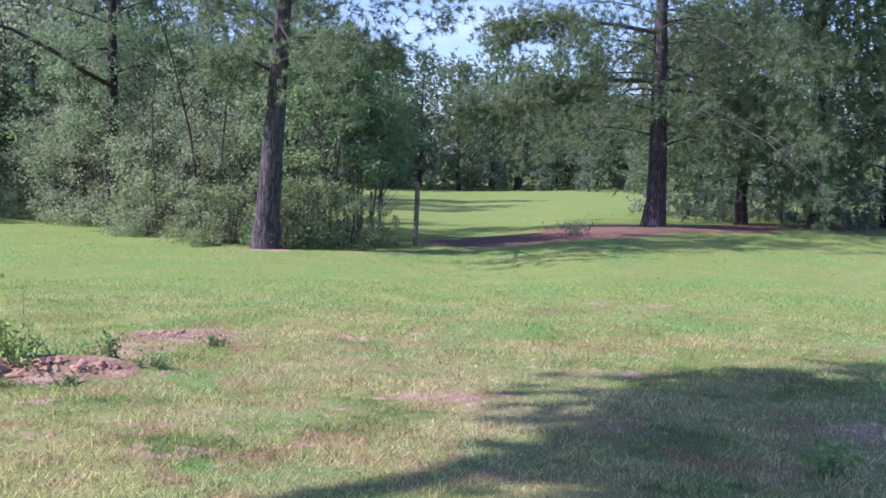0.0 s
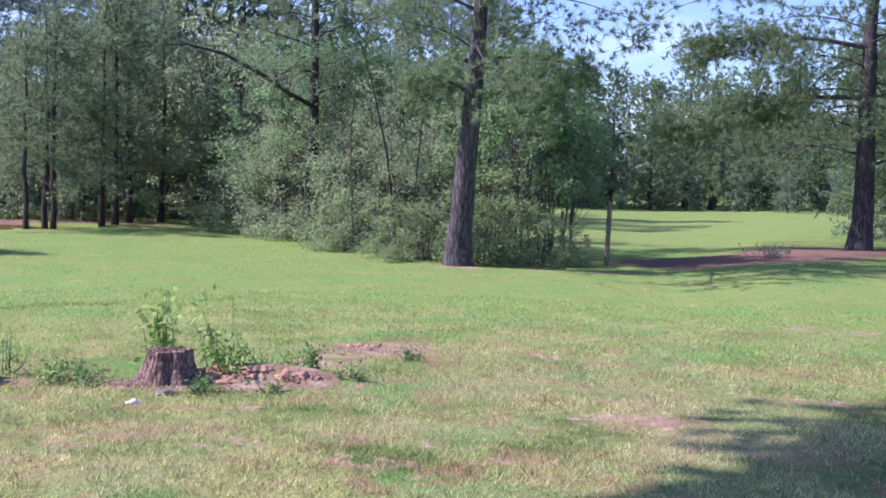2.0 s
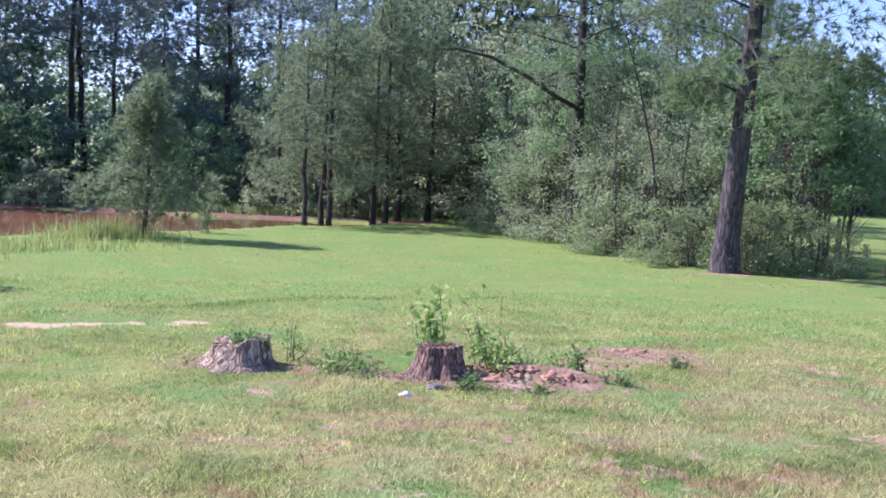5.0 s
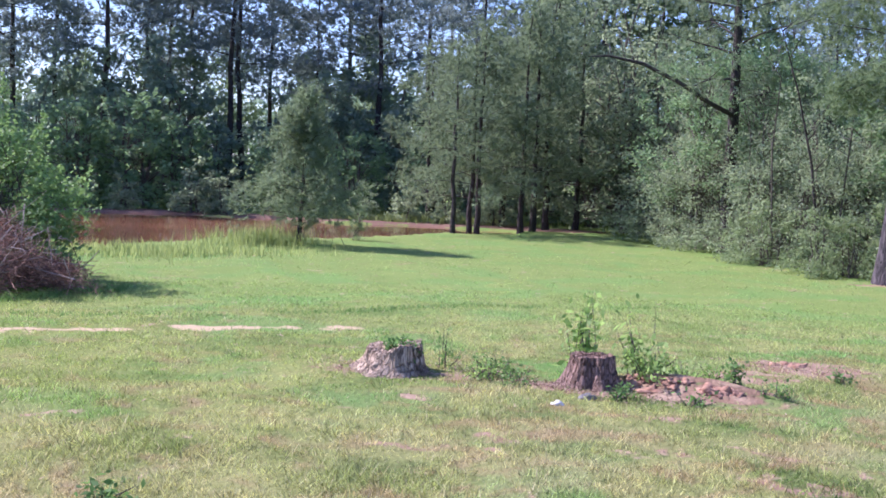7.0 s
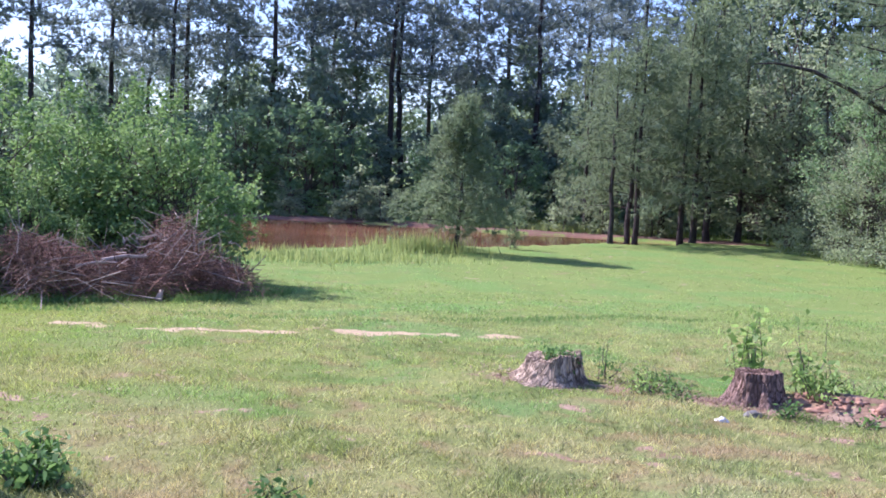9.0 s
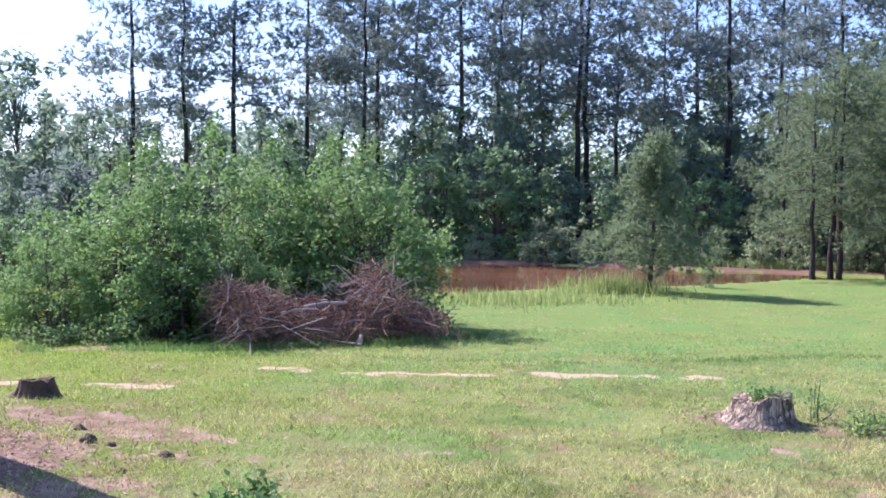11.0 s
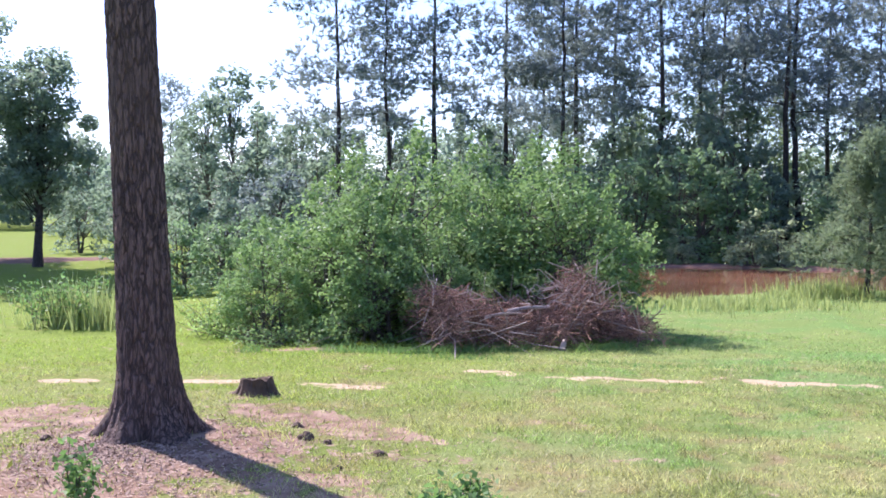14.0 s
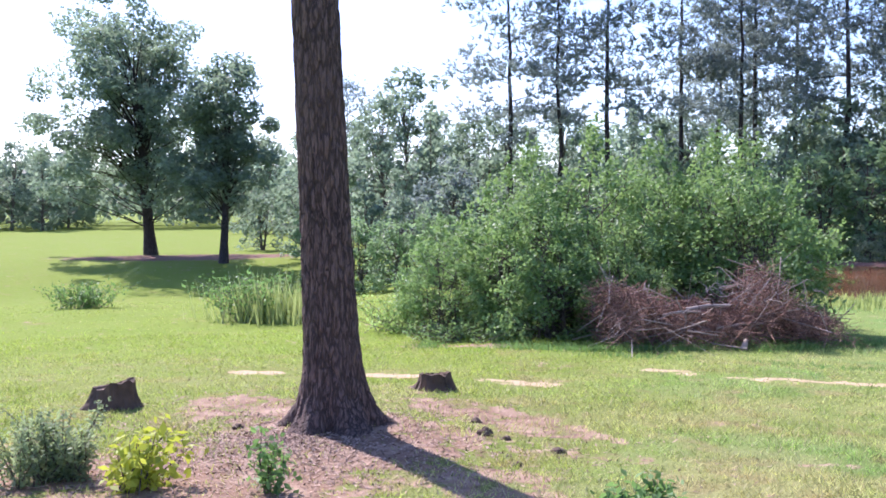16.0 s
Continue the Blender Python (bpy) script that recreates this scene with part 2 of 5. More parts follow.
def bark(name, dark, light, scale=1.0):
    m, n, l, b = material(name)
    tc, mp = n.new("ShaderNodeTexCoord"), n.new("ShaderNodeMapping")
    mp.inputs["Scale"].default_value = (19 * scale, 19 * scale, 3.6 * scale)
    l.new(tc.outputs["Object"], mp.inputs["Vector"])
    ridge = noise_node(n, l, 1.25, 5, mp.outputs[0], 0.5)
    f = noise_node(n, l, 3.5, 6, mp.outputs[0])
    big = noise_node(n, l, 0.8, 3, tc.outputs["Object"])
    warp = n.new("ShaderNodeVectorMath")
    warp.operation = "MULTIPLY_ADD"
    l.new(ridge.outputs["Color"], warp.inputs[0])
    warp.inputs[1].default_value = (1.3, 1.3, 1.3)
    l.new(mp.outputs[0], warp.inputs[2])
    plate = n.new("ShaderNodeTexVoronoi")
    plate.feature = "DISTANCE_TO_EDGE"
    plate.inputs["Scale"].default_value = 1.1
    l.new(warp.outputs[0], plate.inputs["Vector"])
    edge = ramp(n, l, plate.outputs["Distance"], [(0.0, (0, 0, 0)), (0.16, (1, 1, 1))])
    tone = ramp(n, l, f.outputs["Fac"], [(0.3, (0, 0, 0)), (0.7, (1, 1, 1))])
    col = mix(n, l, tone, dark, light)
    col = mix(n, l, edge, tuple(c * 0.6 for c in dark), col)
    patch = ramp(n, l, big.outputs["Fac"], [(0.4, (0, 0, 0)), (0.65, (0.6, 0.6, 0.6))])
    col = mix(n, l, patch, col, tuple(c * 0.55 for c in light))
    l.new(col, b.inputs["Base Color"])
    b.inputs["Roughness"].default_value = 0.92
    bump(n, l, b, maths(n, l, "ADD", edge, f.outputs["Fac"]), 0.8, 0.03)
    return m


def turf_colour(n, l):
    """Grass colour by place: fresh green, blue green and sun-dried straw in patches; calmer beyond the near lawn; the
    yellow of backlit grass is painted in towards the sun.
    """
    geo = n.new("ShaderNodeNewGeometry")
    at = geo.outputs["Position"]
    big, mid, fine = noise_node(n, l, 0.16, 4, at), noise_node(n, l, 0.95, 6, at, 0.5), noise_node(n, l, 6.5, 6, at, 0.3)
    ln = n.new("ShaderNodeVectorMath")
    ln.operation = "LENGTH"
    l.new(at, ln.inputs[0])
    sep = n.new("ShaderNodeSeparateXYZ")
    l.new(at, sep.inputs[0])

    def span(value, a, b, c, d):
        r = n.new("ShaderNodeMapRange")
        for key, v in (("From Min", a), ("From Max", b), ("To Min", c), ("To Max", d)):
            r.inputs[key].default_value = v
        l.new(value, r.inputs["Value"])
        return r.outputs[0]

    calm = span(ln.outputs["Value"], 9, 22, 1.7, 0.4)
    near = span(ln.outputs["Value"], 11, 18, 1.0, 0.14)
    side = span(sep.outputs["X"], -8.0, -2.5, 0.5, 1.0)
    backlit = span(maths(n, l, "ADD", sep.outputs["Y"], maths(n, l, "MULTIPLY", sep.outputs["X"], 0.62)), -2.0, 4.0, 0.85, 0.0)
    k = maths(n, l, "ADD", maths(n, l, "MULTIPLY", mid.outputs["Fac"], 0.55), maths(n, l, "MULTIPLY", fine.outputs["Fac"], 0.45))
    k = maths(n, l, "ADD", maths(n, l, "MULTIPLY", maths(n, l, "SUBTRACT", k, 0.5), calm), 0.5)
    green = ramp(n, l, k, [(0.3, (0.112, 0.165, 0.045)), (0.5, (0.24, 0.305, 0.08)), (0.7, (0.38, 0.42, 0.122))])
    lush = noise_node(n, l, 0.6, 5, at, 0.6)
    green = mix(n, l, ramp(n, l, lush.outputs["Fac"], [(0.5, (0, 0, 0)), (0.6, (0.8, 0.8, 0.8))]), green, (0.145, 0.31, 0.078))
    green = mix(n, l, maths(n, l, "MULTIPLY", maths(n, l, "SUBTRACT", 1.0, near), 0.6), green, (0.198, 0.305, 0.083))
    # backlit yellow put into the base colour on the side towards the sun
    green = mix(n, l, backlit, green, (0.205, 0.283, 0.03))
    where = maths(n, l, "MULTIPLY", near, side)
    dead = noise_node(n, l, 1.7, 8, at, 1.0)
    brown = maths(n, l, "MULTIPLY", ramp(n, l, dead.outputs["Fac"], [(0.52, (0, 0, 0)), (0.62, (0.75, 0.75, 0.75))]), where)
    green = mix(n, l, brown, green, (0.31, 0.185, 0.10))
    straw = ramp(n, l, fine.outputs["Fac"], [(0.3, (0.26, 0.205, 0.11)), (0.7, (0.53, 0.45, 0.24))])
    dry = maths(n, l, "ADD", maths(n, l, "MULTIPLY", big.outputs["Fac"], 0.55), maths(n, l, "MULTIPLY", mid.outputs["Fac"], 0.55))
    dry = maths(n, l, "MULTIPLY", ramp(n, l, dry, [(0.45, (0, 0, 0)), (0.66, (0.8, 0.8, 0.8))]), where)
    return mix(n, l, dry, green, straw), geo, at, fine, near


def ground_material():
    m, n, l, b = material("turf_and_red_soil")
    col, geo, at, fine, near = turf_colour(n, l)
    grit, clod = noise_node(n, l, 22, 5, at), noise_node(n, l, 2.4, 8, at, 0.8)
    dirt = ramp(n, l, clod.outputs["Fac"], [(0.3, (0.155, 0.092, 0.062)), (0.5, (0.285, 0.185, 0.125)), (0.72, (0.47, 0.345, 0.245))])
    dirt = mix(n, l, maths(n, l, "MULTIPLY", grit.outputs["Fac"], 0.4), dirt, (0.17, 0.11, 0.08))
    a1, a2 = n.new("ShaderNodeAttribute"), n.new("ShaderNodeAttribute")
    a1.attribute_name, a2.attribute_name = "soil", "track"
    ragged = maths(n, l, "ADD", maths(n, l, "MULTIPLY", clod.outputs["Fac"], 0.9), maths(n, l, "MULTIPLY", fine.outputs["Fac"], 0.5))
    edge = maths(n, l, "SUBTRACT", maths(n, l, "ADD", a1.outputs["Fac"], maths(n, l, "MULTIPLY", ragged, 2.5)), 2.13)
    a3 = n.new("ShaderNodeAttribute")
    a3.attribute_name = "straw"
    edge3 = maths(n, l, "SUBTRACT", maths(n, l, "ADD", a3.outputs["Fac"], ragged), 1.0)
    # dark gaps among the near blades: shade put into the turf colour, fading from 11 m
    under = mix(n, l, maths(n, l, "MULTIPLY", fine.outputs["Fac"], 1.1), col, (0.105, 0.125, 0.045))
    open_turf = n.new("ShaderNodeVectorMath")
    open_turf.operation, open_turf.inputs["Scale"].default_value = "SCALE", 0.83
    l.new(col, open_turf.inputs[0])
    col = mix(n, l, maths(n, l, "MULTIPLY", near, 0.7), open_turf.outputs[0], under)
    edge2 = maths(n, l, "SUBTRACT", maths(n, l, "ADD", a2.outputs["Fac"], maths(n, l, "MULTIPLY", ragged, 1.5)), 1.62)
    worn = noise_node(n, l, 1.7, 8, at, 1.0)
    col = mix(n, l, ramp(n, l, worn.outputs["Fac"], [(0.63, (0, 0, 0)), (0.74, (0.5, 0.5, 0.5))]), col, (0.30, 0.20, 0.13))
    col = mix(n, l, ramp(n, l, edge, [(0.0, (0, 0, 0)), (0.25, (1, 1, 1))]), col, dirt)
    col = mix(n, l, ramp(n, l, edge2, [(0.0, (0, 0, 0)), (0.25, (1, 1, 1))]), col, (0.50, 0.37, 0.24))
    col = mix(n, l, ramp(n, l, edge3, [(0.0, (0, 0, 0)), (0.25, (1, 1, 1))]), col, mix(n, l, grit.outputs["Fac"], (0.135, 0.075, 0.058), (0.28, 0.175, 0.135)))
    l.new(col, b.inputs["Base Color"])
    b.inputs["Roughness"].default_value = 1.0
    b.inputs["Specular IOR Level"].default_value = 0.1
    bump(n, l, b, maths(n, l, "ADD", grit.outputs["Fac"], clod.outputs["Fac"]), 0.6, 0.05)
    return m


def blade_material():
    m, n, l, b = material("grass_blades")
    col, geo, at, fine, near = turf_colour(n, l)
    any_blade = geo.outputs["Random Per Island"]
    lit = n.new("ShaderNodeVectorMath")
    lit.operation = "SCALE"
    l.new(col, lit.inputs[0])
    l.new(maths(n, l, "ADD", maths(n, l, "MULTIPLY", maths(n, l, "FRACT", maths(n, l, "MULTIPLY", any_blade, 37.3)), 1.85), 0.5), lit.inputs["Scale"])
    col = lit.outputs[0]
    col = mix(n, l, ramp(n, l, any_blade, [(0.91, (0, 0, 0)), (0.92, (0.75, 0.75, 0.75))]), col, (0.66, 0.57, 0.33))
    l.new(col, b.inputs["Base Color"])
    b.inputs["Roughness"].default_value = 0.6
    tr = n.new("ShaderNodeBsdfTranslucent")
    l.new(col, tr.inputs["Color"])
    ms = n.new("ShaderNodeMixShader")
    ms.inputs[0].default_value = 0.45
    l.new(b.outputs[0], ms.inputs[1])
    l.new(tr.outputs[0], ms.inputs[2])
    l.new(ms.outputs[0], n["Material Output"].inputs["Surface"])
    return m


def plain(name, a, b_, rough=0.9, scale=6.0, relief=0.4, dist=0.02, stretch=None):
    m, n, l, b = material(name)
    tc = n.new("ShaderNodeTexCoord")
    at = tc.outputs["Object"]
    if stretch:
        mp = n.new("ShaderNodeMapping")
        mp.inputs["Scale"].default_value = stretch
        l.new(at, mp.inputs["Vector"])
        at = mp.outputs[0]
    f, g = noise_node(n, l, scale, 6, at), noise_node(n, l, scale * 0.2, 3, at)
    k = maths(n, l, "ADD", maths(n, l, "MULTIPLY", f.outputs["Fac"], 0.6), maths(n, l, "MULTIPLY", g.outputs["Fac"], 0.4))
    l.new(ramp(n, l, k, [(0.3, a), (0.7, b_)]), b.inputs["Base Color"])
    b.inputs["Roughness"].default_value = rough
    bump(n, l, b, f.outputs["Fac"], relief, dist)
    return m


def twig_material(name, a, b_):
    m, n, l, b = material(name)
    geo = n.new("ShaderNodeNewGeometry")
    l.new(ramp(n, l, geo.outputs["Random Per Island"], [(0.1, a), (0.9, b_)]), b.inputs["Base Color"])
    b.inputs["Roughness"].default_value = 0.9
    return m


def water_material():
    m, n, l, b = material("muddy_water")
    geo = n.new("ShaderNodeNewGeometry")
    big = noise_node(n, l, 0.25, 3, geo.outputs["Position"])
    fine = noise_node(n, l, 2.2, 3, geo.outputs["Position"])
    l.new(ramp(n, l, big.outputs["Fac"], [(0.35, (0.15, 0.07, 0.04)), (0.65, (0.30, 0.135, 0.075))]), b.inputs["Base Color"])
    b.inputs["Roughness"].default_value, b.inputs["IOR"].default_value = 0.06, 1.33
    b.inputs["Specular IOR Level"].default_value = 0.6
    bump(n, l, b, fine.outputs["Fac"], 0.05, 0.02)
    return m


M_GROUND, M_BLADE, M_WATER = ground_material(), blade_material(), water_material()
M_PINE = foliage("pine_needles", (0.07, 0.11, 0.066), (0.14, 0.20, 0.112), (0.255, 0.325, 0.185), 0.5, 0.48)
# needles paler and bluer than the other pines: distance haze put into the colour
M_PINE_HAZED = foliage("hazed_pine_needles", (0.088, 0.124, 0.14), (0.168, 0.218, 0.238), (0.275, 0.325, 0.335), 0.5, 0.53)
M_PINE_YOUNG = foliage("young_pine_needles", (0.085, 0.125, 0.085), (0.155, 0.215, 0.138), (0.28, 0.345, 0.215), 0.5, 0.46)
M_PINE_DENSE = foliage("dense_pine_needles", (0.06, 0.10, 0.06), (0.10, 0.15, 0.09), (0.18, 0.24, 0.14), 0.5, 0.04)
M_LEAF = foliage("fresh_leaves", (0.085, 0.16, 0.08), (0.165, 0.27, 0.135), (0.265, 0.38, 0.205), 0.4, 0.48)
# also lifted and blued, so the colour carries some of the haze
M_LEAF_DARK = foliage("woodland_leaves", (0.086, 0.132, 0.106), (0.162, 0.228, 0.178), (0.258, 0.335, 0.255), 0.45, 0.56)
M_LEAF_GREY = foliage("grey_green_leaves", (0.145, 0.19, 0.12), (0.255, 0.318, 0.20), (0.375, 0.435, 0.29), 0.5, 0.5)
M_LEAF_BUSH = foliage("bush_leaves", (0.08, 0.155, 0.062), (0.172, 0.29, 0.108), (0.29, 0.42, 0.165), 0.4, 0.36, (0.34, 0.20, 0.09))
M_LEAF_UNDER = foliage("thicket_leaves", (0.12, 0.175, 0.095), (0.215, 0.285, 0.15), (0.335, 0.405, 0.22), 0.45, 0.45)
M_WEED = foliage("weed_leaves", (0.06, 0.13, 0.04), (0.12, 0.235, 0.07), (0.21, 0.35, 0.12), 0.45, 0.42)
M_SHOOT = foliage("young_shoot_leaves", (0.115, 0.215, 0.055), (0.22, 0.36, 0.10), (0.36, 0.49, 0.18), 0.4, 0.5)
M_LEAF_YELLOW = foliage("yellow_leaves", (0.17, 0.24, 0.03), (0.33, 0.40, 0.05), (0.50, 0.52, 0.08), 0.45, 0.4)
M_REED = foliage("reeds", (0.17, 0.235, 0.08), (0.28, 0.355, 0.125), (0.42, 0.47, 0.2), 0.5, 0.4)
M_BARK = bark("pine_bark", (0.07, 0.043, 0.036), (0.25, 0.16, 0.128))
M_BARK_ROUGH = bark("rough_pine_bark", (0.034, 0.028, 0.032), (0.165, 0.135, 0.145), 0.45)
M_BARK_FAR = bark("dark_bark", (0.04, 0.031, 0.03), (0.105, 0.082, 0.076), 0.6)
M_BARK_GREY = bark("grey_bark", (0.11, 0.09, 0.075), (0.26, 0.22, 0.18), 1.2)
M_STUMP = bark("weathered_stump_wood", (0.12, 0.065, 0.05), (0.46, 0.30, 0.24), 1.1)
M_STUMP_PALE = bark("bleached_stump_wood", (0.20, 0.125, 0.085), (0.72, 0.55, 0.41), 0.8)
M_STUMP_DARK = plain("rotten_stump_wood", (0.05, 0.032, 0.022), (0.16, 0.10, 0.07), 0.95, 8, 0.9, 0.03)
M_POST = plain("fence_post_wood", (0.12, 0.085, 0.06), (0.28, 0.21, 0.15), 0.9, 9, 0.5, 0.01, (4, 4, 0.5))
M_TWIG_RED = twig_material("dead_red_brown_twigs", (0.11, 0.06, 0.048), (0.42, 0.235, 0.17))
M_TWIG_GREY = twig_material("dead_grey_branches", (0.16, 0.12, 0.10), (0.48, 0.40, 0.35))
M_STONE = plain("pale_stone", (0.55, 0.53, 0.50), (0.80, 0.78, 0.75), 0.8, 12)
M_STONE_DARK = plain("dark_stone", (0.09, 0.085, 0.08), (0.22, 0.21, 0.20), 0.8, 12)
M_CLOD = plain("red_clay", (0.24, 0.12, 0.08), (0.48, 0.285, 0.20), 1.0, 10, 0.8, 0.03)
M_CUT = plain("fresh_cut_wood", (0.36, 0.26, 0.2), (0.56, 0.43, 0.34), 0.8, 8, 0.3, 0.01)
M_LITTER = twig_material("bark_chips_and_needles", (0.12, 0.07, 0.05), (0.48, 0.34, 0.25))
M_WIRE = plain("rusty_wire", (0.12, 0.09, 0.07), (0.22, 0.18, 0.15), 0.6)


# ---- ground and water ----
def build_ground():
    fine = np.arange(-28, 104, 0.5)
    coarse = np.arange(104, 332, 4.0)
    az = np.radians(np.concatenate([fine, coarse]))
    r = np.concatenate([[0.001, 0.6, 2.0, 3.5], np.geomspace(4.8, 70, 135), np.geomspace(76, 2500, 26)])
    A, Rr = np.meshgrid(az, r)
    X, Y = -Rr * np.sin(A), Rr * np.cos(A)
    Z = height(X, Y)
    n, k = len(r), len(az)
    V = np.stack([X, Y, Z], -1).reshape(-1, 3)
    i, j = np.meshgrid(np.arange(n - 1), np.arange(k), indexing="ij")
    p, q = i * k + j, i * k + (j + 1) % k
    F = np.stack([p, p + k, q + k, q], -1).reshape(-1, 4)
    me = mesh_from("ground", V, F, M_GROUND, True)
    for name, f in (("soil", soil), ("track", track), ("straw", lambda x, y: soil(x, y, STRAW))):
        at = me.attributes.new(name, "FLOAT", "POINT")
        at.data.foreach_set("value", f(V[:, 0], V[:, 1]).astype(np.float32))
    return tagged(new("ground", me), "mown green pasture with dry patches and red soil", "ground", kind="structure")


build_ground()


def build_water():
    az = np.radians(np.linspace(24.5, 59.5, 120))
    k = np.linspace(-0.08, 1.08, 30)
    A, K = np.meshgrid(az, k)
    D = np.interp(np.degrees(A), SHORE_AZ, SHORE_NEAR) * (1 - K) + np.interp(np.degrees(A), SHORE_AZ, SHORE_FAR) * K
    V = np.stack([-D * np.sin(A), D * np.cos(A), np.full_like(D, POND_Z)], -1).reshape(-1, 3)
    i, j = np.meshgrid(np.arange(29), np.arange(119), indexing="ij")
    p = i * 120 + j
    F = np.stack([p, p + 120, p + 121, p + 1], -1).reshape(-1, 4)
    return tagged(new("pond_water", mesh_from("pond_water", V, F, M_WATER, True)), "still muddy orange-brown water of the pond", "water", kind="structure")


build_water()


# ---- trees ----
def trunk_path(rng, h, r, lean=(0.0, 0.0), wobble=0.12, n=14, flare=1.35):
    z = np.linspace(0, 1, n)
    x = lean[0] * z * h + wobble * np.cumsum(rng.normal(size=n)) * 0.35
    y = lean[1] * z * h + wobble * np.cumsum(rng.normal(size=n)) * 0.35
    x, y = x - x[0], y - y[0]
    rad = r * (1 - 0.86 * z ** 1.15) * (1 + (flare - 1) * np.exp(-z * h / 0.35))
    pts = np.stack([x, y, z * h - 0.12], 1)
    return pts, rad


def along(pts, k):
    f = k * (len(pts) - 1)
    i = int(min(f, len(pts) - 2))
    return pts[i] + (pts[i + 1] - pts[i]) * (f - i)


def pine(name, label, seed, h, r, bare, spread, limbs, pads, tufts, k, length, width, lean=(0, 0), mat=None, wood=None, x=0, y=0, turn=0,
         group="", cone=0.0, rise=0.25, sag=0.0, fill=0.35, pad=0.34, sides=8, separate=False, flatness=0.45, lift=0.2, wobble=0.12, limb_r=0.2):
    """A pine: bare trunk up to the fraction bare of its height, then limbs in uneven whorls; each limb carries pads of tufted needles."""
    rng = np.random.default_rng(seed)
    top = base(name, label, "tree", x, y, gz(x, y), turn, group)
    pts, rad = trunk_path(rng, h, r, lean, wobble)
    V, F = tubes([(pts, rad)], max(sides, 8))
    part("trunk", mesh_from("trunk", V, F, wood or M_BARK_FAR, True), top)
    whole, C, A = [], [], []
    for i in range(limbs):
        u = bare + (1 - bare) * ((i + rng.uniform(0, 0.8)) / limbs) ** 0.9
        u = min(u, 0.985)
        p0 = along(pts, u)
        v = (u - bare) / (1 - bare)
        reach = spread * ((1 - v) ** 0.8 * cone + (1 - cone) * math.sqrt(max(0.05, 1 - (1.5 * v - 0.5) ** 2))) * rng.uniform(0.5, 1.15)
        a = i * 2.4 + rng.uniform(-0.5, 0.5)
        up = rise * rng.uniform(0.1, 1.6) + 0.35 * v + lift * rng.normal() * 0.5
        s = np.linspace(0, 1, 6)
        bend = rng.normal() * 0.25
        path = np.stack([p0[0] + reach * s * np.cos(a + bend * s), p0[1] + reach * s * np.sin(a + bend * s),
                         p0[2] + reach * (up * s - sag * s ** 2) + 0.06 * rng.normal(size=6) * s], 1)
        lr = max(0.012, limb_r * r * (1 - 0.7 * v) * rng.uniform(0.7, 1.2))
        limb = [(path, lr * (1 - 0.85 * s))]
        m = max(2, int(round(pads * (0.35 + 0.65 * reach / spread))))
        t = np.linspace(fill, 1.0, m) + rng.uniform(-0.08, 0.04, m)
        for tt in t:
            q = np.array([np.interp(tt, s, path[:, c]) for c in range(3)])
            w = reach * 0.42 * (1.15 - tt) * rng.choice([-1, 1]) * rng.uniform(0.3, 1.1)
            e = q + np.array([-math.sin(a) * w + 0.25 * abs(w) * math.cos(a), math.cos(a) * w + 0.25 * abs(w) * math.sin(a), 0.1 * abs(w) + rng.normal() * (0.08 + lift)])
            limb.append(([q, (q + e) / 2 + rng.normal(size=3) * 0.03, e], [lr * 0.4, lr * 0.25, lr * 0.1]))
            size = pad * rng.uniform(0.6, 1.35)
            off = rng.normal(size=(tufts, 3)) * np.array([size, size, size * flatness])
            C.append(e + off)
            out = e - p0
            out = out / (np.linalg.norm(out) + 1e-6)
            A.append(unit(out * 0.5 + unit(off) * 0.9 + np.array([0, 0, 0.35 - 0.6 * sag])))
        if separate:
            V, F = tubes(limb, 6)
            part("limb", mesh_from("limb", V, F, wood or M_BARK_FAR, True), top)
        else:
            whole += limb
    if whole:
        V, F = tubes(whole, 4)
        tagged(part("branchwork", mesh_from("branchwork", V, F, wood or M_BARK_FAR, True), top), kind="stuff")
    V, F = needle_tris(rng, np.concatenate(C), np.concatenate(A), k, length, width)
    part("crown", mesh_from("crown", V, F, mat or M_PINE_HAZED), top)
    return top


